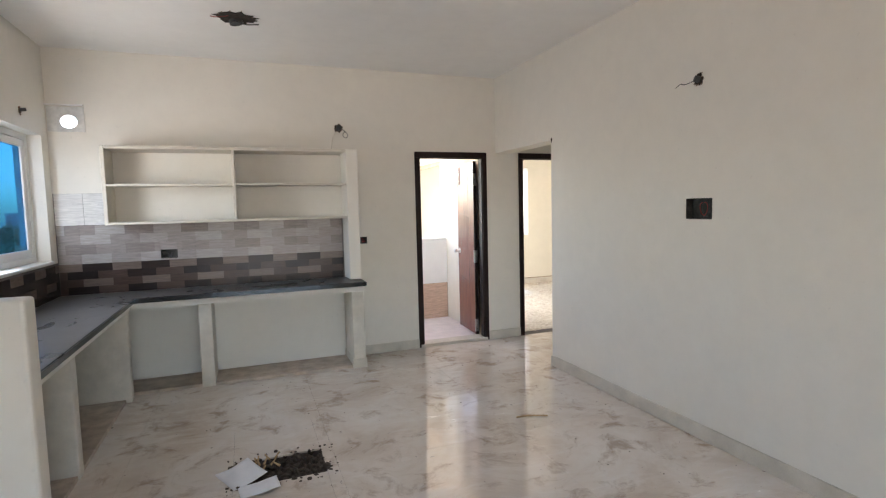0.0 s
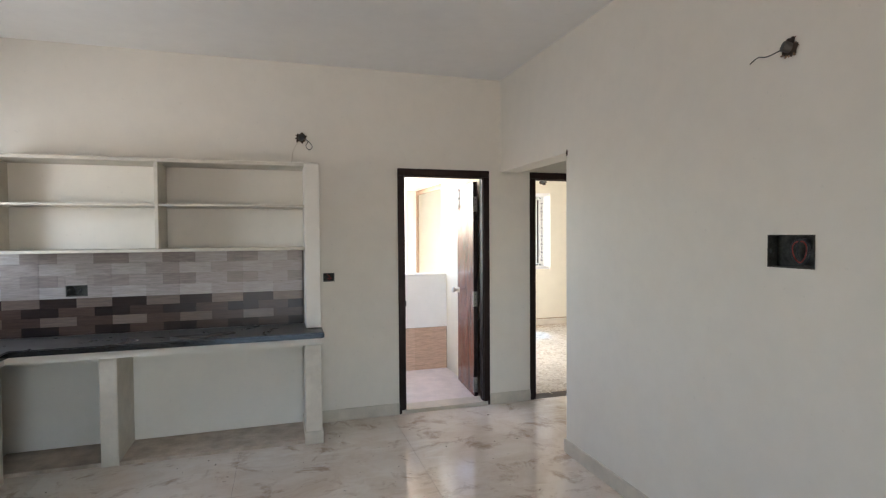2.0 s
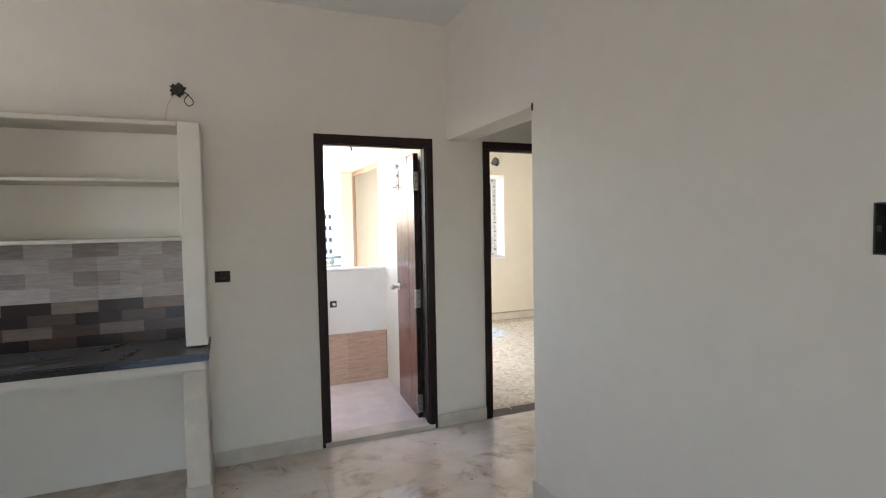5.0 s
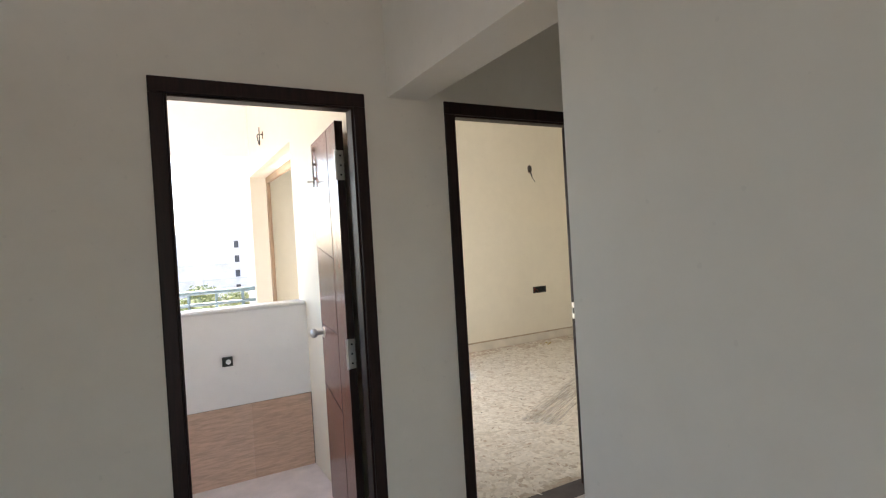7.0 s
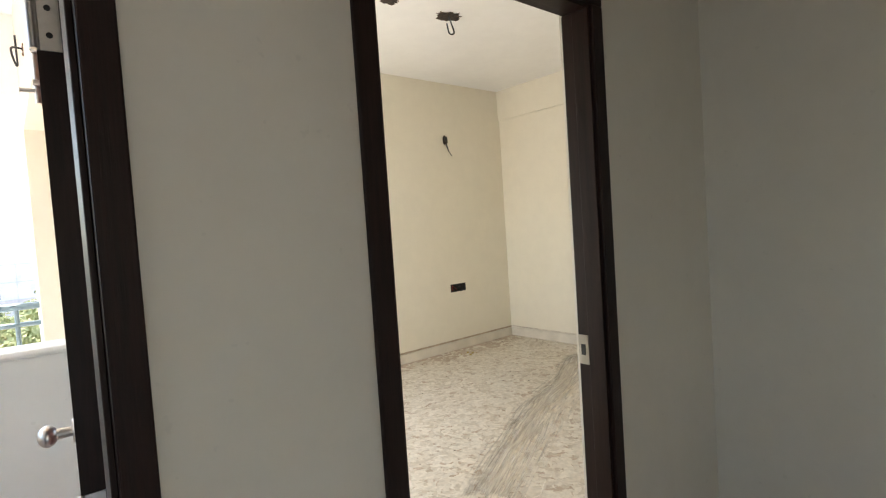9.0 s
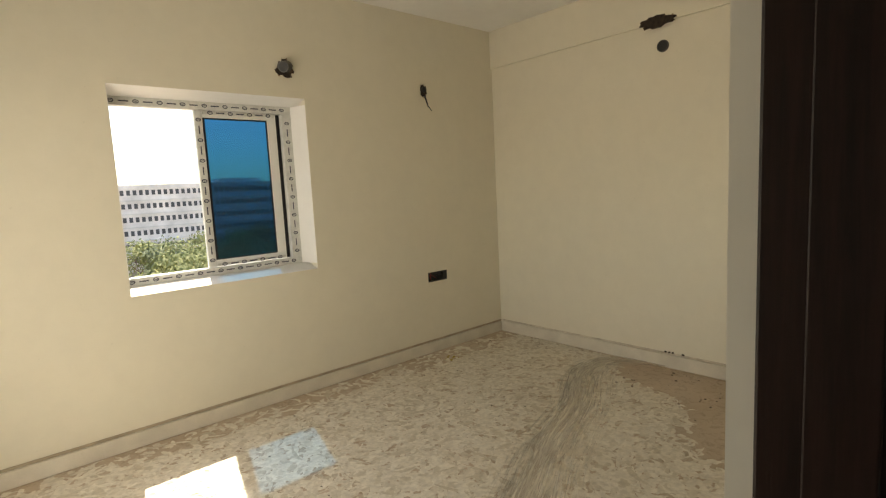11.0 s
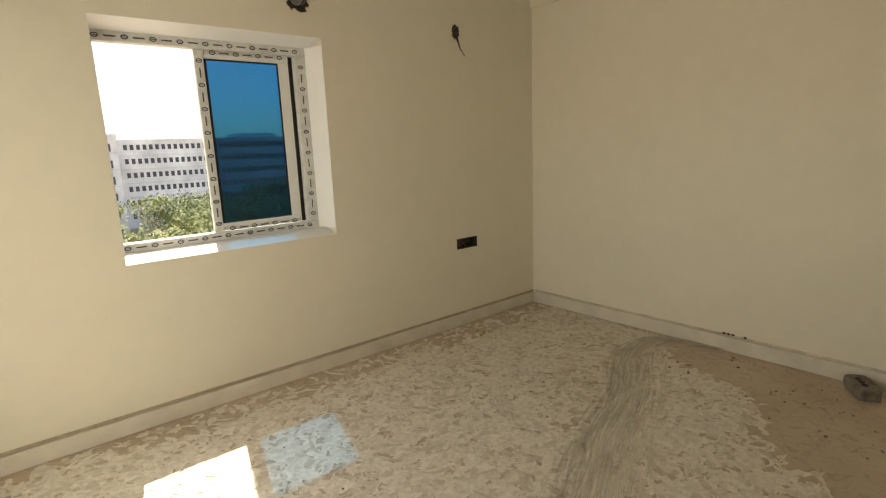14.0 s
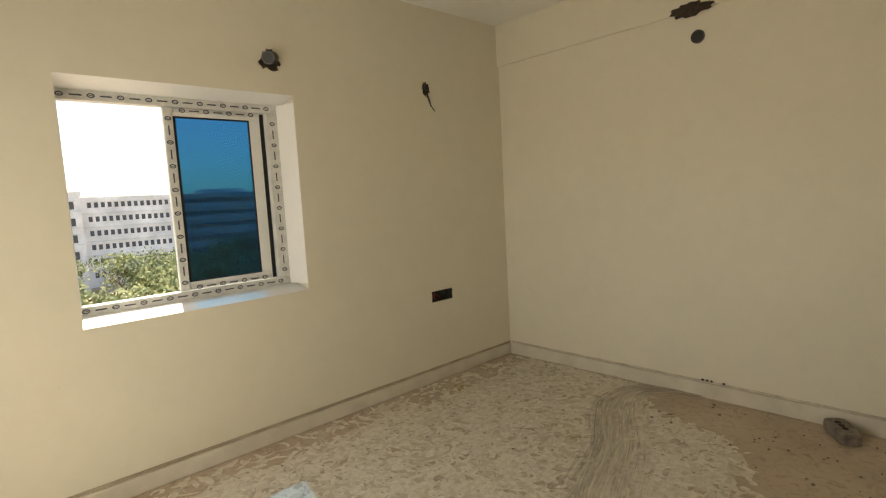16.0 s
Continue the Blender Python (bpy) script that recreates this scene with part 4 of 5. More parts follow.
part("gasket", boxes((4.6445, 4.662, WY + 0.026, WY + 0.040, WZ0 + 0.1005, WZ1 - 0.1055), (4.662, 5.1095, WY + 0.026, WY + 0.040, WZ1 - 0.114, WZ1 - 0.1055), (4.662, 5.1095, WY + 0.026, WY + 0.040, WZ0 + 0.1005, WZ0 + 0.107),
                     (5.103, 5.1095, WY + 0.026, WY + 0.040, WZ0 + 0.107, WZ1 - 0.114)), M_GASKET, bw, "black rubber gasket")
p = part("pane", boxes((4.662, 5.103, WY + 0.031, WY + 0.035, WZ0 + 0.107, WZ1 - 0.114)), M_GLASS, bw, "dark blue tinted glass")
# Solid black strip painted in where the gap beside the sash is shaded.
part("track", boxes((5.183, 5.2185, WY + 0.048, WY + 0.062, WZ0 + 0.052, WZ1 - 0.057)), M_GASKET, bw, "black strip put in for the shade of the track's side gap")

# ---- bedroom floor: putty smears ----
def smear_material():
    m, nt, b = mat_base("dried_putty", 0.6)
    g = nt.nodes.new("ShaderNodeNewGeometry")
    c = ramp(nt, g.outputs["Random Per Island"], [(0.0, (0.62, 0.55, 0.44)), (0.25, (0.73, 0.665, 0.56)), (1.0, (0.84, 0.785, 0.685))])
    n = noise_tex(nt, coords(nt), 30.0, 5.0, 0.65)
    c = mix(nt, 0.5, c, ramp(nt, n, [(0.35, grey(0.6)), (0.6, grey(1))]), "MULTIPLY")
    nt.links.new(c, b.inputs["Base Color"])
    bump(nt, b, n, 0.3, 0.003)
    return m


def putty_smears(count):
    rr = random.Random(31)
    verts, faces = [], []
    made = 0
    while made < count:
        x, y = rr.uniform(RW + 0.1, RE - 0.05), rr.uniform(YN2 + 0.05, RN - 0.06)
        wob = noise.noise((x * 1.3, y * 1.3, 4)) * 0.7
        zone = 0.8 * x - 0.75 * y + wob
        keep = 1.0 if zone < 0.12 else max(0.0, 1 - (zone - 0.12) / 0.22)
        if RN - y < 0.28 + wob * 0.25:
            keep *= 0.25
        if rr.random() > keep:
            continue
        made += 1
        a = rr.gauss(noise.noise((x * 0.8, y * 0.8, 9)) * 3.0, 0.9)
        length, width = rr.uniform(0.04, 0.13) * (1.9 if rr.random() < 0.2 else 1), rr.uniform(0.006, 0.026)
        bend = rr.gauss(0, 1.0)
        n = 12
        z = 0.0012 + 0.0025 * made / count
        left, right = [], []
        for i in range(n):
            s = i / (n - 1)
            ang = a + bend * (s - 0.5)
            cx = x + math.cos(ang) * length * (s - 0.5) * 1.0
            cy = y + math.sin(ang) * length * (s - 0.5) * 1.0
            w = width * (math.sin(math.pi * min(1, s * 0.92 + 0.06)) ** 0.85) * rr.uniform(0.6, 1.3)
            left.append((cx - math.sin(ang) * w, cy + math.cos(ang) * w, z))
            right.append((cx + math.sin(ang) * w, cy - math.cos(ang) * w, z))
        b0 = len(verts)
        verts += left + right
        faces += [(b0 + i, b0 + n + i, b0 + n + i + 1, b0 + i + 1) for i in range(n - 1)]
    me = bpy.data.meshes.new("putty_smears")
    me.from_pydata(verts, [], faces)
    me.materials.append(smear_material())
    tagged(new("putty_smears", me), "overlapping smears of dried white putty on the floor", "putty smears", "", "stuff")


putty_smears(13000)

# ---- bedroom floor: swept dust, brick, crumbs ----
sw = bmesh.new()
uvl = sw.loops.layers.uv.new("UVMap")
ctrl = [(7.40, 7.12), (7.25, 7.48), (6.90, 7.50), (6.32, 7.20), (5.78, 7.00), (5.2, 6.72), (4.4, 6.3)]
wid = [0.12, 0.24, 0.28, 0.27, 0.29, 0.29, 0.27]
NS, NT = 60, 10
grid = []
for i in range(NS + 1):
    s = i / NS * (len(ctrl) - 1)
    a = min(int(s), len(ctrl) - 2)
    t = s - a
    P4 = [Vector(ctrl[max(0, min(len(ctrl) - 1, q))]) for q in (a - 1, a, a + 1, a + 2)]
    c = 0.5 * (2 * P4[1] + (P4[2] - P4[0]) * t + (2 * P4[0] - 5 * P4[1] + 4 * P4[2] - P4[3]) * t * t + (3 * P4[1] - P4[0] - 3 * P4[2] + P4[3]) * t ** 3)
    tan = (Vector(ctrl[a + 1]) - Vector(ctrl[a])).normalized()
    if grid:
        tan = (c - lastc).normalized()
    lastc = c
    nrm2 = Vector((-tan.y, tan.x))
    w = wid[a] * (1 - t) + wid[a + 1] * t
    row = []
    for j in range(NT + 1):
        q = j / NT * 2 - 1
        pt = c + nrm2 * (w * q)
        hgt = 0.006 + 0.022 * max(0, 1 - q * q) * (0.4 + 0.6 * abs(noise.noise((pt.x * 3, pt.y * 3, 0)))) * (1 if a < 5 else 0.3)
        row.append((sw.verts.new((min(pt.x, RE - 0.03), pt.y, hgt)), (i / NS * 2.6, j / NT)))
    grid.append(row)
for r0, r1 in zip(grid, grid[1:]):
    for j in range(NT):
        quad = (r0[j], r0[j + 1], r1[j + 1], r1[j])
        fc = sw.faces.new([v for v, _ in quad])
        for lp, (_, uvv) in zip(fc.loops, quad):
            lp[uvl].uv = uvv
bmesh.ops.recalc_face_normals(sw, faces=sw.faces)
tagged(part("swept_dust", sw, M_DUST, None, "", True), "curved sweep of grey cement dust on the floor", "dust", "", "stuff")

bk = thing("brick_block", (7.28, 6.31, 0.0), "broken grey-brown cement brick lying by the skirting", "brick")
bb = bmesh.new()
box(bb, -0.11, 0.11, -0.055, 0.055, 0, 0.075, 0.008, 2)
bmesh.ops.subdivide_edges(bb, edges=bb.edges, cuts=2, use_grid_fill=True)
for v in bb.verts:
    v.co += Vector((noise.noise(v.co * 30), noise.noise(v.co * 30 + Vector((5, 5, 5))), noise.noise(v.co * 30 + Vector((9, 1, 3))))) * 0.006
    v.co.z = max(0.0, v.co.z)
bo = new("body", to_mesh("body", bb, M_BRICK))
bo.parent = bk
# No hollow is cut: dark raised lumps carry its shade as colour.
fg = bmesh.new()
for dx in (-0.045, 0.0, 0.045):
    bmesh.ops.create_icosphere(fg, subdivisions=1, radius=0.022, matrix=Matrix.Translation((dx, 0.004, 0.074)) @ Matrix.Diagonal((1, 0.9, 0.35, 1)))
fo = new("frog", to_mesh("frog", fg, M_HOLE))
fo.parent = bk
fo["label"] = "dark lumps painting the shade of a hollow in the top"
bk.matrix_basis = pose(7.29, 6.33, 0.0, 0, 0, 32)


def crumbs(name, n, region, size, material, label, seed):
    rr = random.Random(seed)
    bm = bmesh.new()
    for _ in range(n):
        x, y = rr.uniform(region[0], region[1]), rr.uniform(region[2], region[3])
        s = size * rr.uniform(0.4, 1.3) * (1.8 if rr.random() < 0.06 else 1)
        bmesh.ops.create_icosphere(bm, subdivisions=1, radius=s, matrix=Matrix.Translation((x, y, s * 0.35)) @ Matrix.Rotation(rr.uniform(0, 6), 4, "Z") @ Matrix.Diagonal((1, rr.uniform(0.5, 1), 0.45, 1)))
    tagged(part(name, bm, material), label, "debris", "", "stuff")


crumbs("plaster_crumbs", 90, (4.0, 7.35, 6.0, 8.85), 0.006, M_RUBBLE, "dark crumbs of plaster scattered on the floor", 1)
crumbs("brick_crumbs", 45, (6.6, 7.35, 6.0, 7.3), 0.010, M_BRICK, "brick crumbs by the skirting", 2)
crumbs("yellow_scraps", 8, (6.36, 6.52, 8.62, 8.74), 0.014, M_WIRE_Y, "yellow scraps of tape by the skirting", 3)
crumbs("rubble_crumbs", 130, (-0.02, 0.64, 2.93, 3.38), 0.009, M_RUBBLE, "dark crumbs spilled round the broken floor hole", 6)
crumbs("hall_crumbs", 70, (-0.5, 2.7, 1.8, 5.2), 0.005, M_RUBBLE, "dark crumbs scattered on the marble", 4)
stick = bmesh.new()
wire(stick, [(1.93, 3.22, 0.006), (2.0, 3.215, 0.008), (2.06, 3.20, 0.006), (2.15, 3.16, 0.006)], 0.006)
tagged(part("twig", stick, M_CHIP), "thin dry yellow twig on the marble floor", "twig")
marks = bmesh.new()
for i, yy in enumerate((7.16, 7.13, 7.10, 7.02)):
    bmesh.ops.create_icosphere(marks, subdivisions=1, radius=0.013, matrix=Matrix.Translation((RE - 0.011, yy, 0.127)) @ Matrix.Diagonal((0.4, 1, 0.6, 1)))
tagged(part("skirting_chips", marks, M_HOLE), "dark chips along the skirting's top edge", "debris", "", "stuff")

# ---- broken floor pit and papers ----
rr = random.Random(5)
pit = bmesh.new()
for _ in range(330):
    x, y = rr.uniform(0.02, 0.57), rr.uniform(2.98, 3.32)
    s = rr.uniform(0.010, 0.032)
    edge = ((x - 0.30) / 0.30) ** 2 + ((y - 3.15) / 0.2) ** 2
    if edge < 1.25:
        z = -0.045 + 0.05 * edge * rr.random()
        bmesh.ops.create_icosphere(pit, subdivisions=1, radius=s, matrix=Matrix.Translation((x, y, z)) @ Matrix.Rotation(rr.uniform(0, 6), 4, (rr.random(), rr.random(), 1)) @ Matrix.Diagonal((1, 0.7, 0.6, 1)))
box(pit, 0.02, 0.56, 2.98, 3.32, -0.12, -0.055)
tagged(part("rubble_pit", pit, M_RUBBLE), "patch of dark rubble in a broken-out floor hole", "rubble", "", "stuff")
chips = bmesh.new()
for _ in range(9):
    x, y = rr.uniform(0.12, 0.34), rr.uniform(3.08, 3.26)
    a = rr.uniform(0, 3)
    rod(chips, (x, y, 0.012), (x + 0.05 * math.cos(a), y + 0.05 * math.sin(a), 0.03), 0.007, 0.004, 6)
tagged(part("wood_chips", chips, M_CHIP), "pale wood chips lying on the rubble", "debris", "", "stuff")


def sheet(name, cx, cy, w, h, rot, label, curl):
    bm = bmesh.new()
    n = 10
    vs = [[None] * (n + 1) for _ in range(n + 1)]
    for i in range(n + 1):
        for j in range(n + 1):
            u, v = i / n - 0.5, j / n - 0.5
            z = 0.012 + curl * (u + 0.5) ** 2 + 0.006 * noise.noise((u * 3 + cx, v * 3, 1))
            vs[i][j] = bm.verts.new((u * w, v * h, z))
    for i in range(n):
        for j in range(n):
            bm.faces.new((vs[i][j], vs[i + 1][j], vs[i + 1][j + 1], vs[i][j + 1]))
    ob = part(name, bm, M_PAPER, None, "", True)
    ob.matrix_basis = pose(cx, cy, 0, 0, 0, rot)
    so = ob.modifiers.new("thick", "SOLIDIFY")
    so.thickness = 0.001
    return tagged(ob, label, "paper")


sheet("paper_sheet", 0.075, 3.11, 0.20, 0.25, 25, "crumpled white sheet of paper beside the rubble", 0.03)
sheet("folded_leaflet", 0.17, 2.93, 0.21, 0.13, 8, "folded white leaflet lying on the floor", 0.012)

# ---- balcony rail ----
rl = thing("balcony_rail", (1.7, 8.72, 0.02), "blue-green painted pipe railing along the balcony edge", "railing")
b1 = bmesh.new()
rod(b1, (0.75, 8.72, 1.10), (2.735, 8.72, 1.10), 0.022)
part("top_rail", b1, M_RAIL, rl, "", True)
for z in (0.985, 0.6, 0.2):
    b1 = bmesh.new()
    rod(b1, (0.75, 8.72, z), (2.735, 8.72, z), 0.016)
    part("rail", b1, M_RAIL, rl, "", True)
for i in range(8):
    b1 = bmesh.new()
    x = 0.9 + i * 0.245
    rod(b1, (x, 8.72, 0.02), (x, 8.72, 1.09), 0.014, segs=10)
    part("post", b1, M_RAIL, rl, "", True)

# ---- outdoors ----
GZ = -13.0
gb = bmesh.new()
bmesh.ops.create_grid(gb, x_segments=2, y_segments=2, size=2500, matrix=Matrix.Translation((0, 0, GZ)))
structure("ground", gb, M_EARTH, "dry brown open ground far below", "ground")
structure("road", boxes((-300, 300, 58, 66, GZ + 0.01, GZ + 0.06)), M_ROAD, "pale road between the trees", "road")
structure("wall_below", boxes((XW - 0.2, RE + 0.2, -3.75, 8.85, GZ, -0.32)), M_RENDER, "rendered walls of the storeys below", "wall")


def win_mesh(w, h, hood):
    bm = boxes((-w / 2, w / 2, -0.06, 0.02, -h / 2, h / 2))
    return to_mesh("window", bm, M_WINDARK), to_mesh("hood", boxes((-w / 2 - 0.2, w / 2 + 0.2, -0.55, -0.003, h / 2 + 0.1, h / 2 + 0.2)), M_RENDER2) if hood else None


def building(name, x0, x1, y, depth, top, floors, columns, w, h, hood, label, material, storey=3.25, first=1.75):
    t = thing(name, ((x0 + x1) / 2, y + depth / 2, GZ), label, "building")
    bpy.context.view_layer.update()
    part("wall", boxes((x0, x1, y, y + depth, GZ, top)), material, t)
    part("parapet", boxes((x0 - 0.2, x1 + 0.2, y - 0.2, y + 0.1, top, top + 0.9), (x0 - 0.2, x0 + 0.1, y + 0.1, y + depth, top, top + 0.9)), material, t)
    bands = bmesh.new()
    for k5 in range(1, floors):
        box(bands, x0, x1, y - 0.25, y - 0.002, top - k5 * storey + 0.35, top - k5 * storey + 0.55)
    part("ledge", bands, M_RENDER2, t)
    wm, hm = win_mesh(w, h, hood)
    for k5 in range(floors):
        for cx in columns:
            ob = new("window", wm)
            ob.location = Vector((cx, y, top - first - k5 * storey)) - t.location
            ob.parent = t
            if hm:
                oh = new("hood", hm)
                oh.parent = ob
    return t


BD = 128
bA = building("apartment_block", -1.5, 22.0, BD, 14, 5.6, 6, [-0.5, 1.2, 17.4, 20.4], 0.95, 1.5, True, "weathered white five-storey block with hooded windows", M_RENDER)
part("stair_head", boxes((1.5, 9, BD + 3, BD + 8, 5.6, 7.1)), M_RENDER, bA)
part("water_tank", boxes((13.2, 17, BD + 2, BD + 6, 5.6, 7.4)), M_RENDER, bA)
part("drainpipe", boxes((4.1, 4.3, BD - 0.2, BD - 0.003, GZ, 5.4), (10.2, 10.4, BD - 0.2, BD - 0.003, GZ, 5.4)), M_RENDER2, bA)
bB = building("college_building", 22.6, 96, BD + 4, 16, 4.6, 6, [24.0 + i * 1.2 for i in range(50)], 0.68, 1.05, False, "long pale building with rows of small dark windows", M_RENDER, 2.87, 0.75)
part("roof_room", boxes((48, 58, BD + 8, BD + 14, 4.6, 6.6)), M_RENDER, bB)
for x, hh in ((27.6, 5.5), (29.0, 4.0), (34.2, 5.0)):
    mast = bmesh.new()
    rod(mast, (x, BD + 8, 4.6), (x, BD + 8, 4.6 + hh), 0.09, segs=6)
    rod(mast, (x - 0.5, BD + 8, 4.6 + hh * 0.8), (x + 0.5, BD + 8, 4.6 + hh * 0.8), 0.06, segs=6)
    part("roof_mast", mast, M_RENDER2, bB)
for i, (x, y, w2, tp2) in enumerate(((-70, 420, 26, 1.0), (-38, 450, 18, 3.0), (-110, 400, 30, 2.0), (-20, 480, 20, 0.5), (-150, 430, 24, 4))):
    building("far_house", x, x + w2, y, 14, tp2, 4, [x + 2 + q * 3.4 for q in range(int(w2 / 3.4))], 1.4, 1.5, False, "distant pale apartment house above the woods", M_RENDER2)


def tree(x, y, h, r, seed, mat, count=900):
    rr = random.Random(seed)
    t = thing("tree", (x, y, GZ), "leafy dry-season tree with a loose uneven crown", "tree", "trees below the window")
    tr = bmesh.new()
    rod(tr, (x, y, GZ), (x + 0.2, y, GZ + h * 0.45), 0.22, 0.14, 8)
    tips = []
    for _ in range(6):
        a = rr.uniform(0, 6.28)
        tip = (x + math.cos(a) * r * 0.6, y + math.sin(a) * r * 0.6, GZ + h * rr.uniform(0.65, 0.95))
        rod(tr, (x + 0.2, y, GZ + h * rr.uniform(0.3, 0.45)), tip, 0.09, 0.02, 6)
        tips.append(tip)
    part("trunk", tr, M_BARK, t)
    lobes = [(Vector(tp3), r * rr.uniform(0.35, 0.6)) for tp3 in tips] + [(Vector((x + rr.uniform(-.5, .5) * r, y + rr.uniform(-.5, .5) * r, GZ + h * rr.uniform(0.5, 0.95))), r * rr.uniform(0.3, 0.5)) for _ in range(5)]
    verts, faces = [], []
    for _ in range(count):
        c, lr = rr.choice(lobes)
        d = Vector((rr.gauss(0, 1), rr.gauss(0, 1), rr.gauss(0, 0.8))).normalized() * lr * rr.random() ** 0.4
        s = rr.uniform(0.16, 0.36)
        u = Vector((rr.gauss(0, 1), rr.gauss(0, 1), rr.gauss(0, 1))).normalized()
        w3 = u.orthogonal().normalized()
        p0 = c + d
        b0 = len(verts)
        verts += [p0 - u * s, p0 + w3 * s * 0.6, p0 + u * s, p0 - w3 * s * 0.6]
        faces.append((b0, b0 + 1, b0 + 2, b0 + 3))
    me = bpy.data.meshes.new("crown")
    me.from_pydata(verts, [], faces)
    me.materials.append(mat)
    cr = new("crown", me)
    cr.parent = t
    cr.matrix_parent_inverse = t.matrix_basis.inverted()


rt = random.Random(77)
for i in range(50):
    y = rt.uniform(62, 112)
    x = rt.uniform(-0.10, 0.5) * y + rt.uniform(-2, 2)
    tree(x, y, rt.uniform(6.5, 9.5) - (y < 75) * 1.0, rt.uniform(2.8, 4.6), i, M_LEAVES if rt.random() < 0.75 else M_LEAVES2, 1100)


def far_woods():
    rr = random.Random(9)
    verts, faces = [], []
    for _ in range(420):
        y = rr.uniform(95, 330)
        x = rr.uniform(-0.75, -0.03) * y
        hh, r = rr.uniform(6, 11.5), rr.uniform(3, 5.5)
        for _ in range(110):
            d = Vector((rr.gauss(0, 1), rr.gauss(0, 1), rr.gauss(0, 0.8))).normalized() * r * rr.random() ** 0.35
            s = rr.uniform(0.35, 0.8)
            u = Vector((rr.gauss(0, 1), rr.gauss(0, 1), rr.gauss(0, 1))).normalized()
            w3 = u.orthogonal().normalized()
            p0 = Vector((x, y, GZ + hh - r * 0.6)) + d
            b0 = len(verts)
            verts += [p0 - u * s, p0 + w3 * s * 0.7, p0 + u * s, p0 - w3 * s * 0.7]
            faces.append((b0, b0 + 1, b0 + 2, b0 + 3))
    me = bpy.data.meshes.new("woods")
    me.from_pydata(verts, [], faces)
    me.materials.append(M_LEAVES2)
    tagged(new("woods", me), "dense dark green woods reaching to the houses", "woods", "", "stuff")


far_woods()

# ---- kitchen wall tiles ----
def piece_mesh(w, d, h, material, bevel=0.0004):
    return to_mesh("tile", boxes((-w / 2, w / 2, -d / 2, d / 2, -h / 2, h / 2), bevel=bevel), material)


rt = random.Random(21)
splash = structure("backsplash_bed", boxes(*[(a, b, YN - 0.004, YN, c, d) for a, b, c, d in wall_cells(XW + 0.004, 1.0995, CZ + 0.001, 1.447, [box_holes["tile_sock"]])], (XW + 0.004, SX0, YN - 0.004, YN, 1.447, 1.725), (XW, XW + 0.004, 2.735, YN, CZ + 0.001, 1.13)),
                   M_GROUT, "grout bed behind the kitchen tiles", "backsplash")
RD, RL = 0.0672, 0.0836
cache = {}


def place_tile(name, cx, cy, cz, w, h, mat, along, parent):
    key = (round(w, 3), round(h, 3), mat.name, along)
    if key not in cache:
        cache[key] = piece_mesh(w - 0.0005, 0.005, h - 0.0005, mat) if along == "x" else piece_mesh(0.005, w - 0.0005, h - 0.0005, mat)
    ob = new(name, cache[key])
    ob.location = (cx, cy, cz)
    ob.parent = parent


TILE_W, JOINT = 0.4535, 0.181
HALVES, QUARTERS = ((0.0, 0.5), (0.5, 1.0)), ((0.0, 0.25), (0.25, 0.75), (0.75, 1.0))
ROWS_DARK = [(QUARTERS, (M_T1, M_T2, M_T1)), (HALVES, (M_T3, M_T2)), (QUARTERS, (M_T1, M_T2, M_T1)), (HALVES, (M_T1, M_T3))]
ROWS_LIGHT = [(HALVES, (M_L3, M_L2)), (QUARTERS, (M_L1, M_L2, M_L1)), (HALVES, (M_L3, M_L2)), (QUARTERS, (M_L1, M_L3, M_L1))]


def cut_out(a, b, hole):
    if a < hole[1] and b > hole[0]:
        return [q for q in ((a, hole[0] - 0.002), (hole[1] + 0.002, b)) if q[1] - q[0] > 0.01]
    return [(a, b)]


for row in range(8):
    RH = RD if row < 4 else RL
    z = CZ + 0.002 + (RD * (row + 0.5) if row < 4 else 4 * RD + RL * (row - 3.5))
    splits, mats = (ROWS_DARK + ROWS_LIGHT)[row]
    for k in range(-5, 4):
        for (u, v), mat in zip(splits, mats):
            a, b = max(JOINT + (k + u) * TILE_W, XW + 0.01), min(JOINT + (k + v) * TILE_W, 1.098)
            if b - a < 0.012:
                continue
            lo, hi = z - RH / 2, z + RH / 2
            hx0, hx1, hz0, hz1 = box_holes["tile_sock"]
            if hi <= hz0 or lo >= hz1 or b <= hx0 or a >= hx1:
                place_tile("tile", (a + b) / 2, YN - 0.0065, z, b - a, RH, mat, "x", splash)
                continue
            for p0, p1 in cut_out(a, b, (hx0, hx1)):
                place_tile("tile", (p0 + p1) / 2, YN - 0.0065, z, p1 - p0, RH, mat, "x", splash)
            p0, p1 = max(a, hx0 - 0.002), min(b, hx1 + 0.002)
            for q0, q1 in ((lo, hz0 - 0.001), (hz1 + 0.001, hi)):
                if q1 - q0 > 0.008 and p1 - p0 > 0.008:
                    place_tile("tile", (p0 + p1) / 2, YN - 0.0065, (q0 + q1) / 2, p1 - p0, q1 - q0, mat, "x", splash)
for row in range(3):
    for a, b in ((XW + 0.01, -1.14), (-1.138, SX0 - 0.001)):
        place_tile("tile", (a + b) / 2, YN - 0.0065, 1.45 + 0.0915 * (row + 0.5), b - a, 0.0915, M_TWHITE, "x", splash)
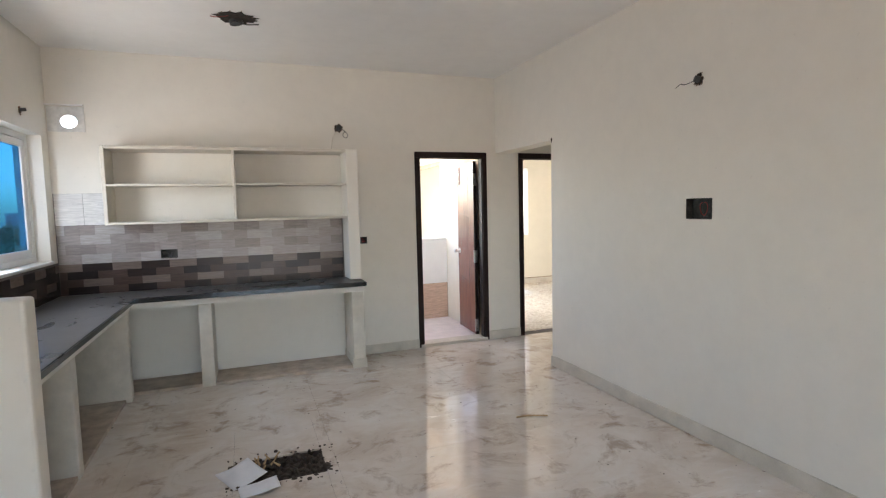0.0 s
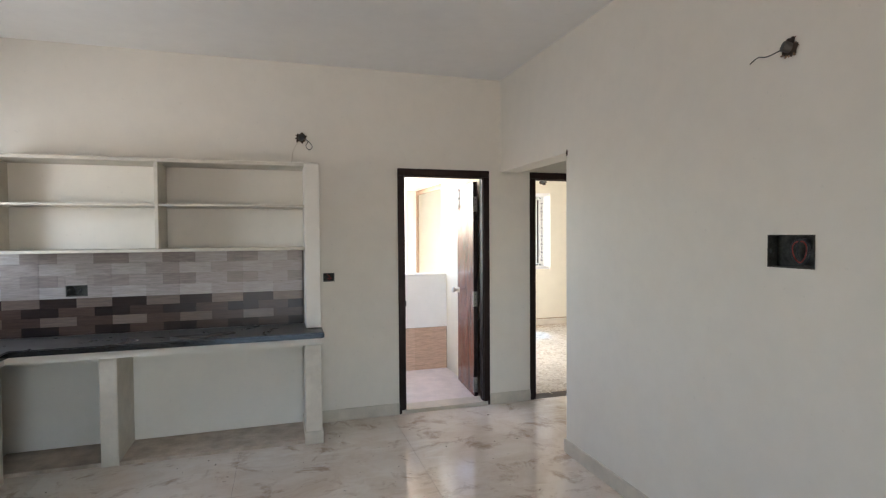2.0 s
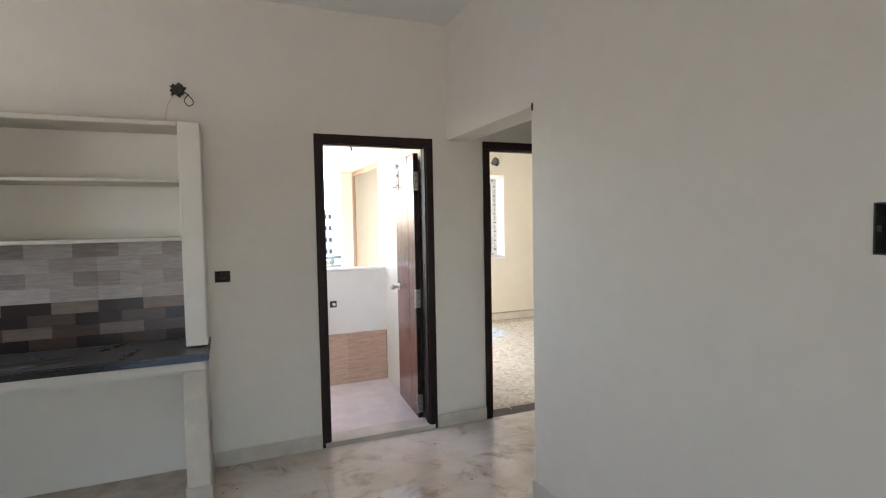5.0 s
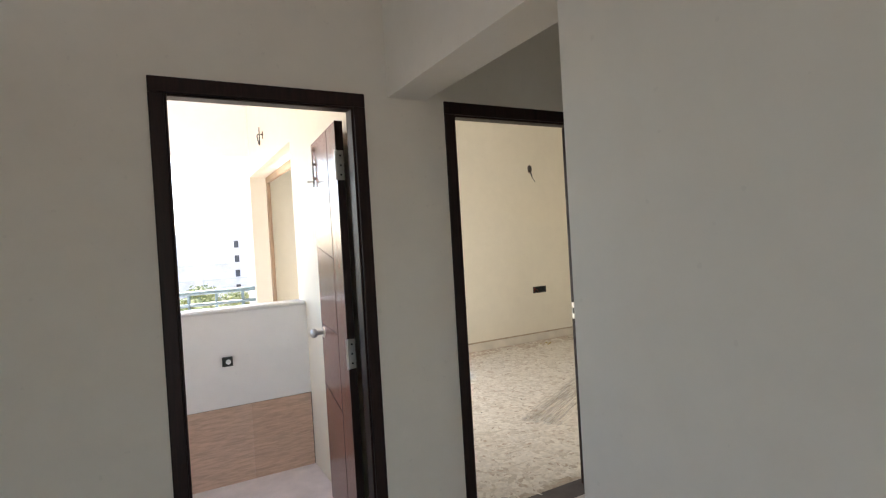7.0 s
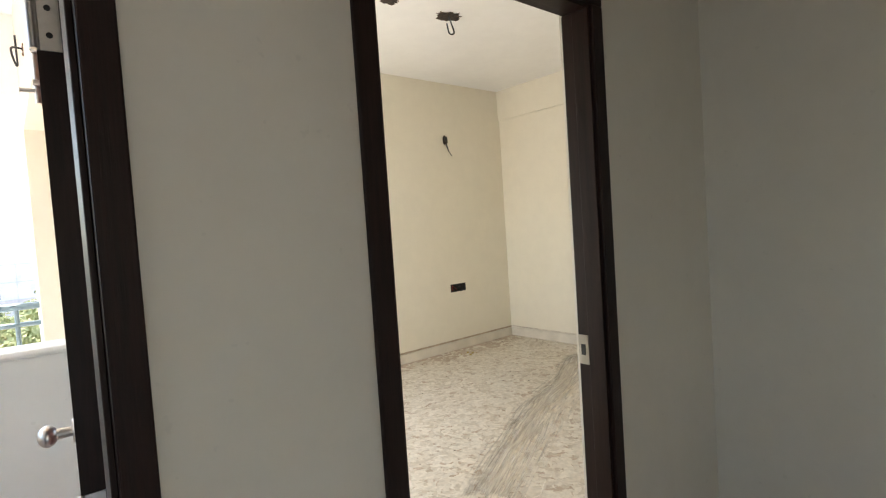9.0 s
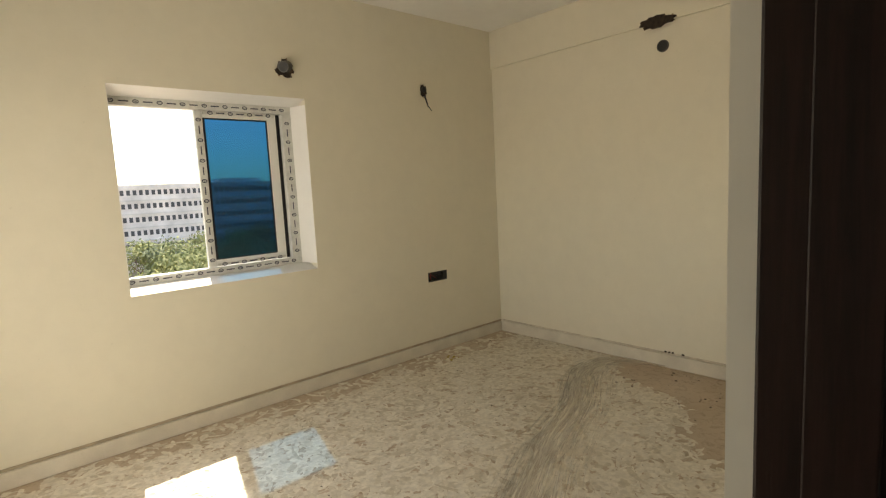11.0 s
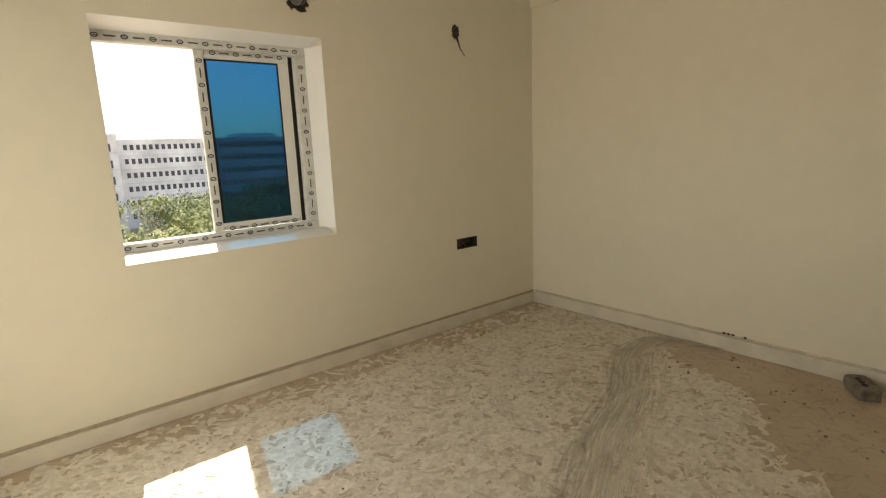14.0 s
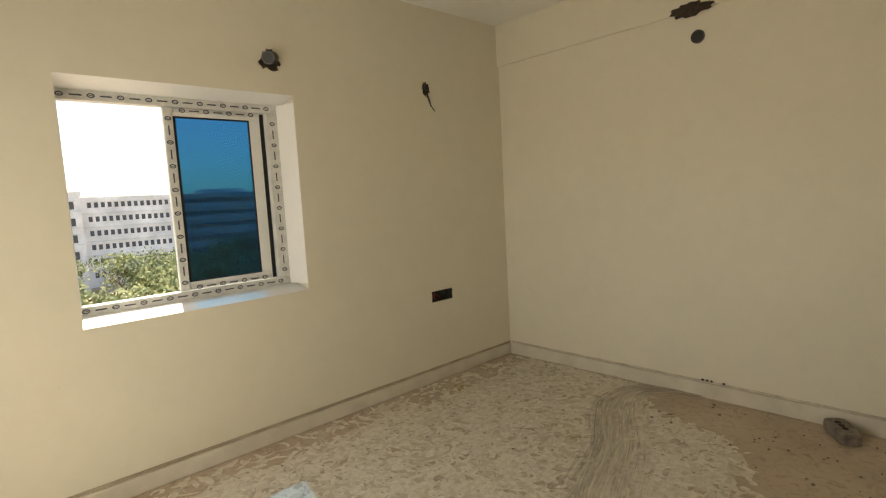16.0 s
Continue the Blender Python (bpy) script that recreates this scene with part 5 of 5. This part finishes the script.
for row in range(4):
    RH = RD
    z = CZ + 0.002 + RH * (row + 0.5)
    if z + RH / 2 > 1.13:
        z, hgt = (z - RH / 2 + 1.13) / 2, 1.13 - (z - RH / 2)
    else:
        hgt = RH
    splits, mats = ROWS_DARK[row]
    for k in range(6):
        for (u, v), mat in zip(splits, mats):
            a, b = 2.74 + (k + u) * TILE_W, min(2.74 + (k + v) * TILE_W, YN - 0.012)
            if b - a > 0.012:
                place_tile("tile", XW + 0.0065, (a + b) / 2, z, b - a, hgt, mat, "y", splash)

# ---- peach dado tiles of the parapet ----
for row in range(2):
    for i in range(5):
        a, b = 0.755 + i * 0.4, min(0.755 + (i + 1) * 0.4, 2.735)
        place_tile("tile", (a + b) / 2, 6.6475, 0.02 + 0.24 * (row + 0.5), b - a, 0.24, M_DADO, "x", parapet)

# ---- marble slabs of the floor ----
fl = thing("floor_living", (0.7, 2, -0.012), "polished beige marble floor, dusty and smeared", "floor", kind="structure")
slabs = {}
TX, TY = 1.2, 0.8
for i in range(-3, 6):
    for j in range(-8, 10):
        a, b = 1.82 + (i - 1) * TX, 1.82 + i * TX
        c, d = 4.62 + (j - 5) * TY, 4.62 + (j - 4) * TY
        for x0, x1, y0, y1 in ((XW, XE, -3.6, YN), (XE, 4.72, YEND, YN)):
            q = [max(a, x0), min(b, x1), max(c, y0), min(d, y1)]
            if q[1] - q[0] < 0.02 or q[3] - q[2] < 0.02:
                continue
            cells = [q]
            hole = (0.03, 0.55, 2.99, 3.31)
            if q[0] < hole[1] and q[1] > hole[0] and q[2] < hole[3] and q[3] > hole[2]:
                h0, h1, h2, h3 = max(hole[0], q[0]), min(hole[1], q[1]), max(hole[2], q[2]), min(hole[3], q[3])
                cells = [(q[0], h0, q[2], q[3]), (h1, q[1], q[2], q[3]), (h0, h1, q[2], h2), (h0, h1, h3, q[3])]
            for e in cells:
                w, h = e[1] - e[0], e[3] - e[2]
                if w < 0.01 or h < 0.01:
                    continue
                key = (round(w, 3), round(h, 3))
                if key not in slabs:
                    slabs[key] = to_mesh("slab", boxes((-w / 2 + 0.0006, w / 2 - 0.0006, -h / 2 + 0.0006, h / 2 - 0.0006, -0.006, 0.006)), M_MARBLE)
                ob = new("marble_slab", slabs[key])
                ob.location = Vector(((e[0] + e[1]) / 2, (e[2] + e[3]) / 2, -0.006)) - fl.location
                ob.parent = fl
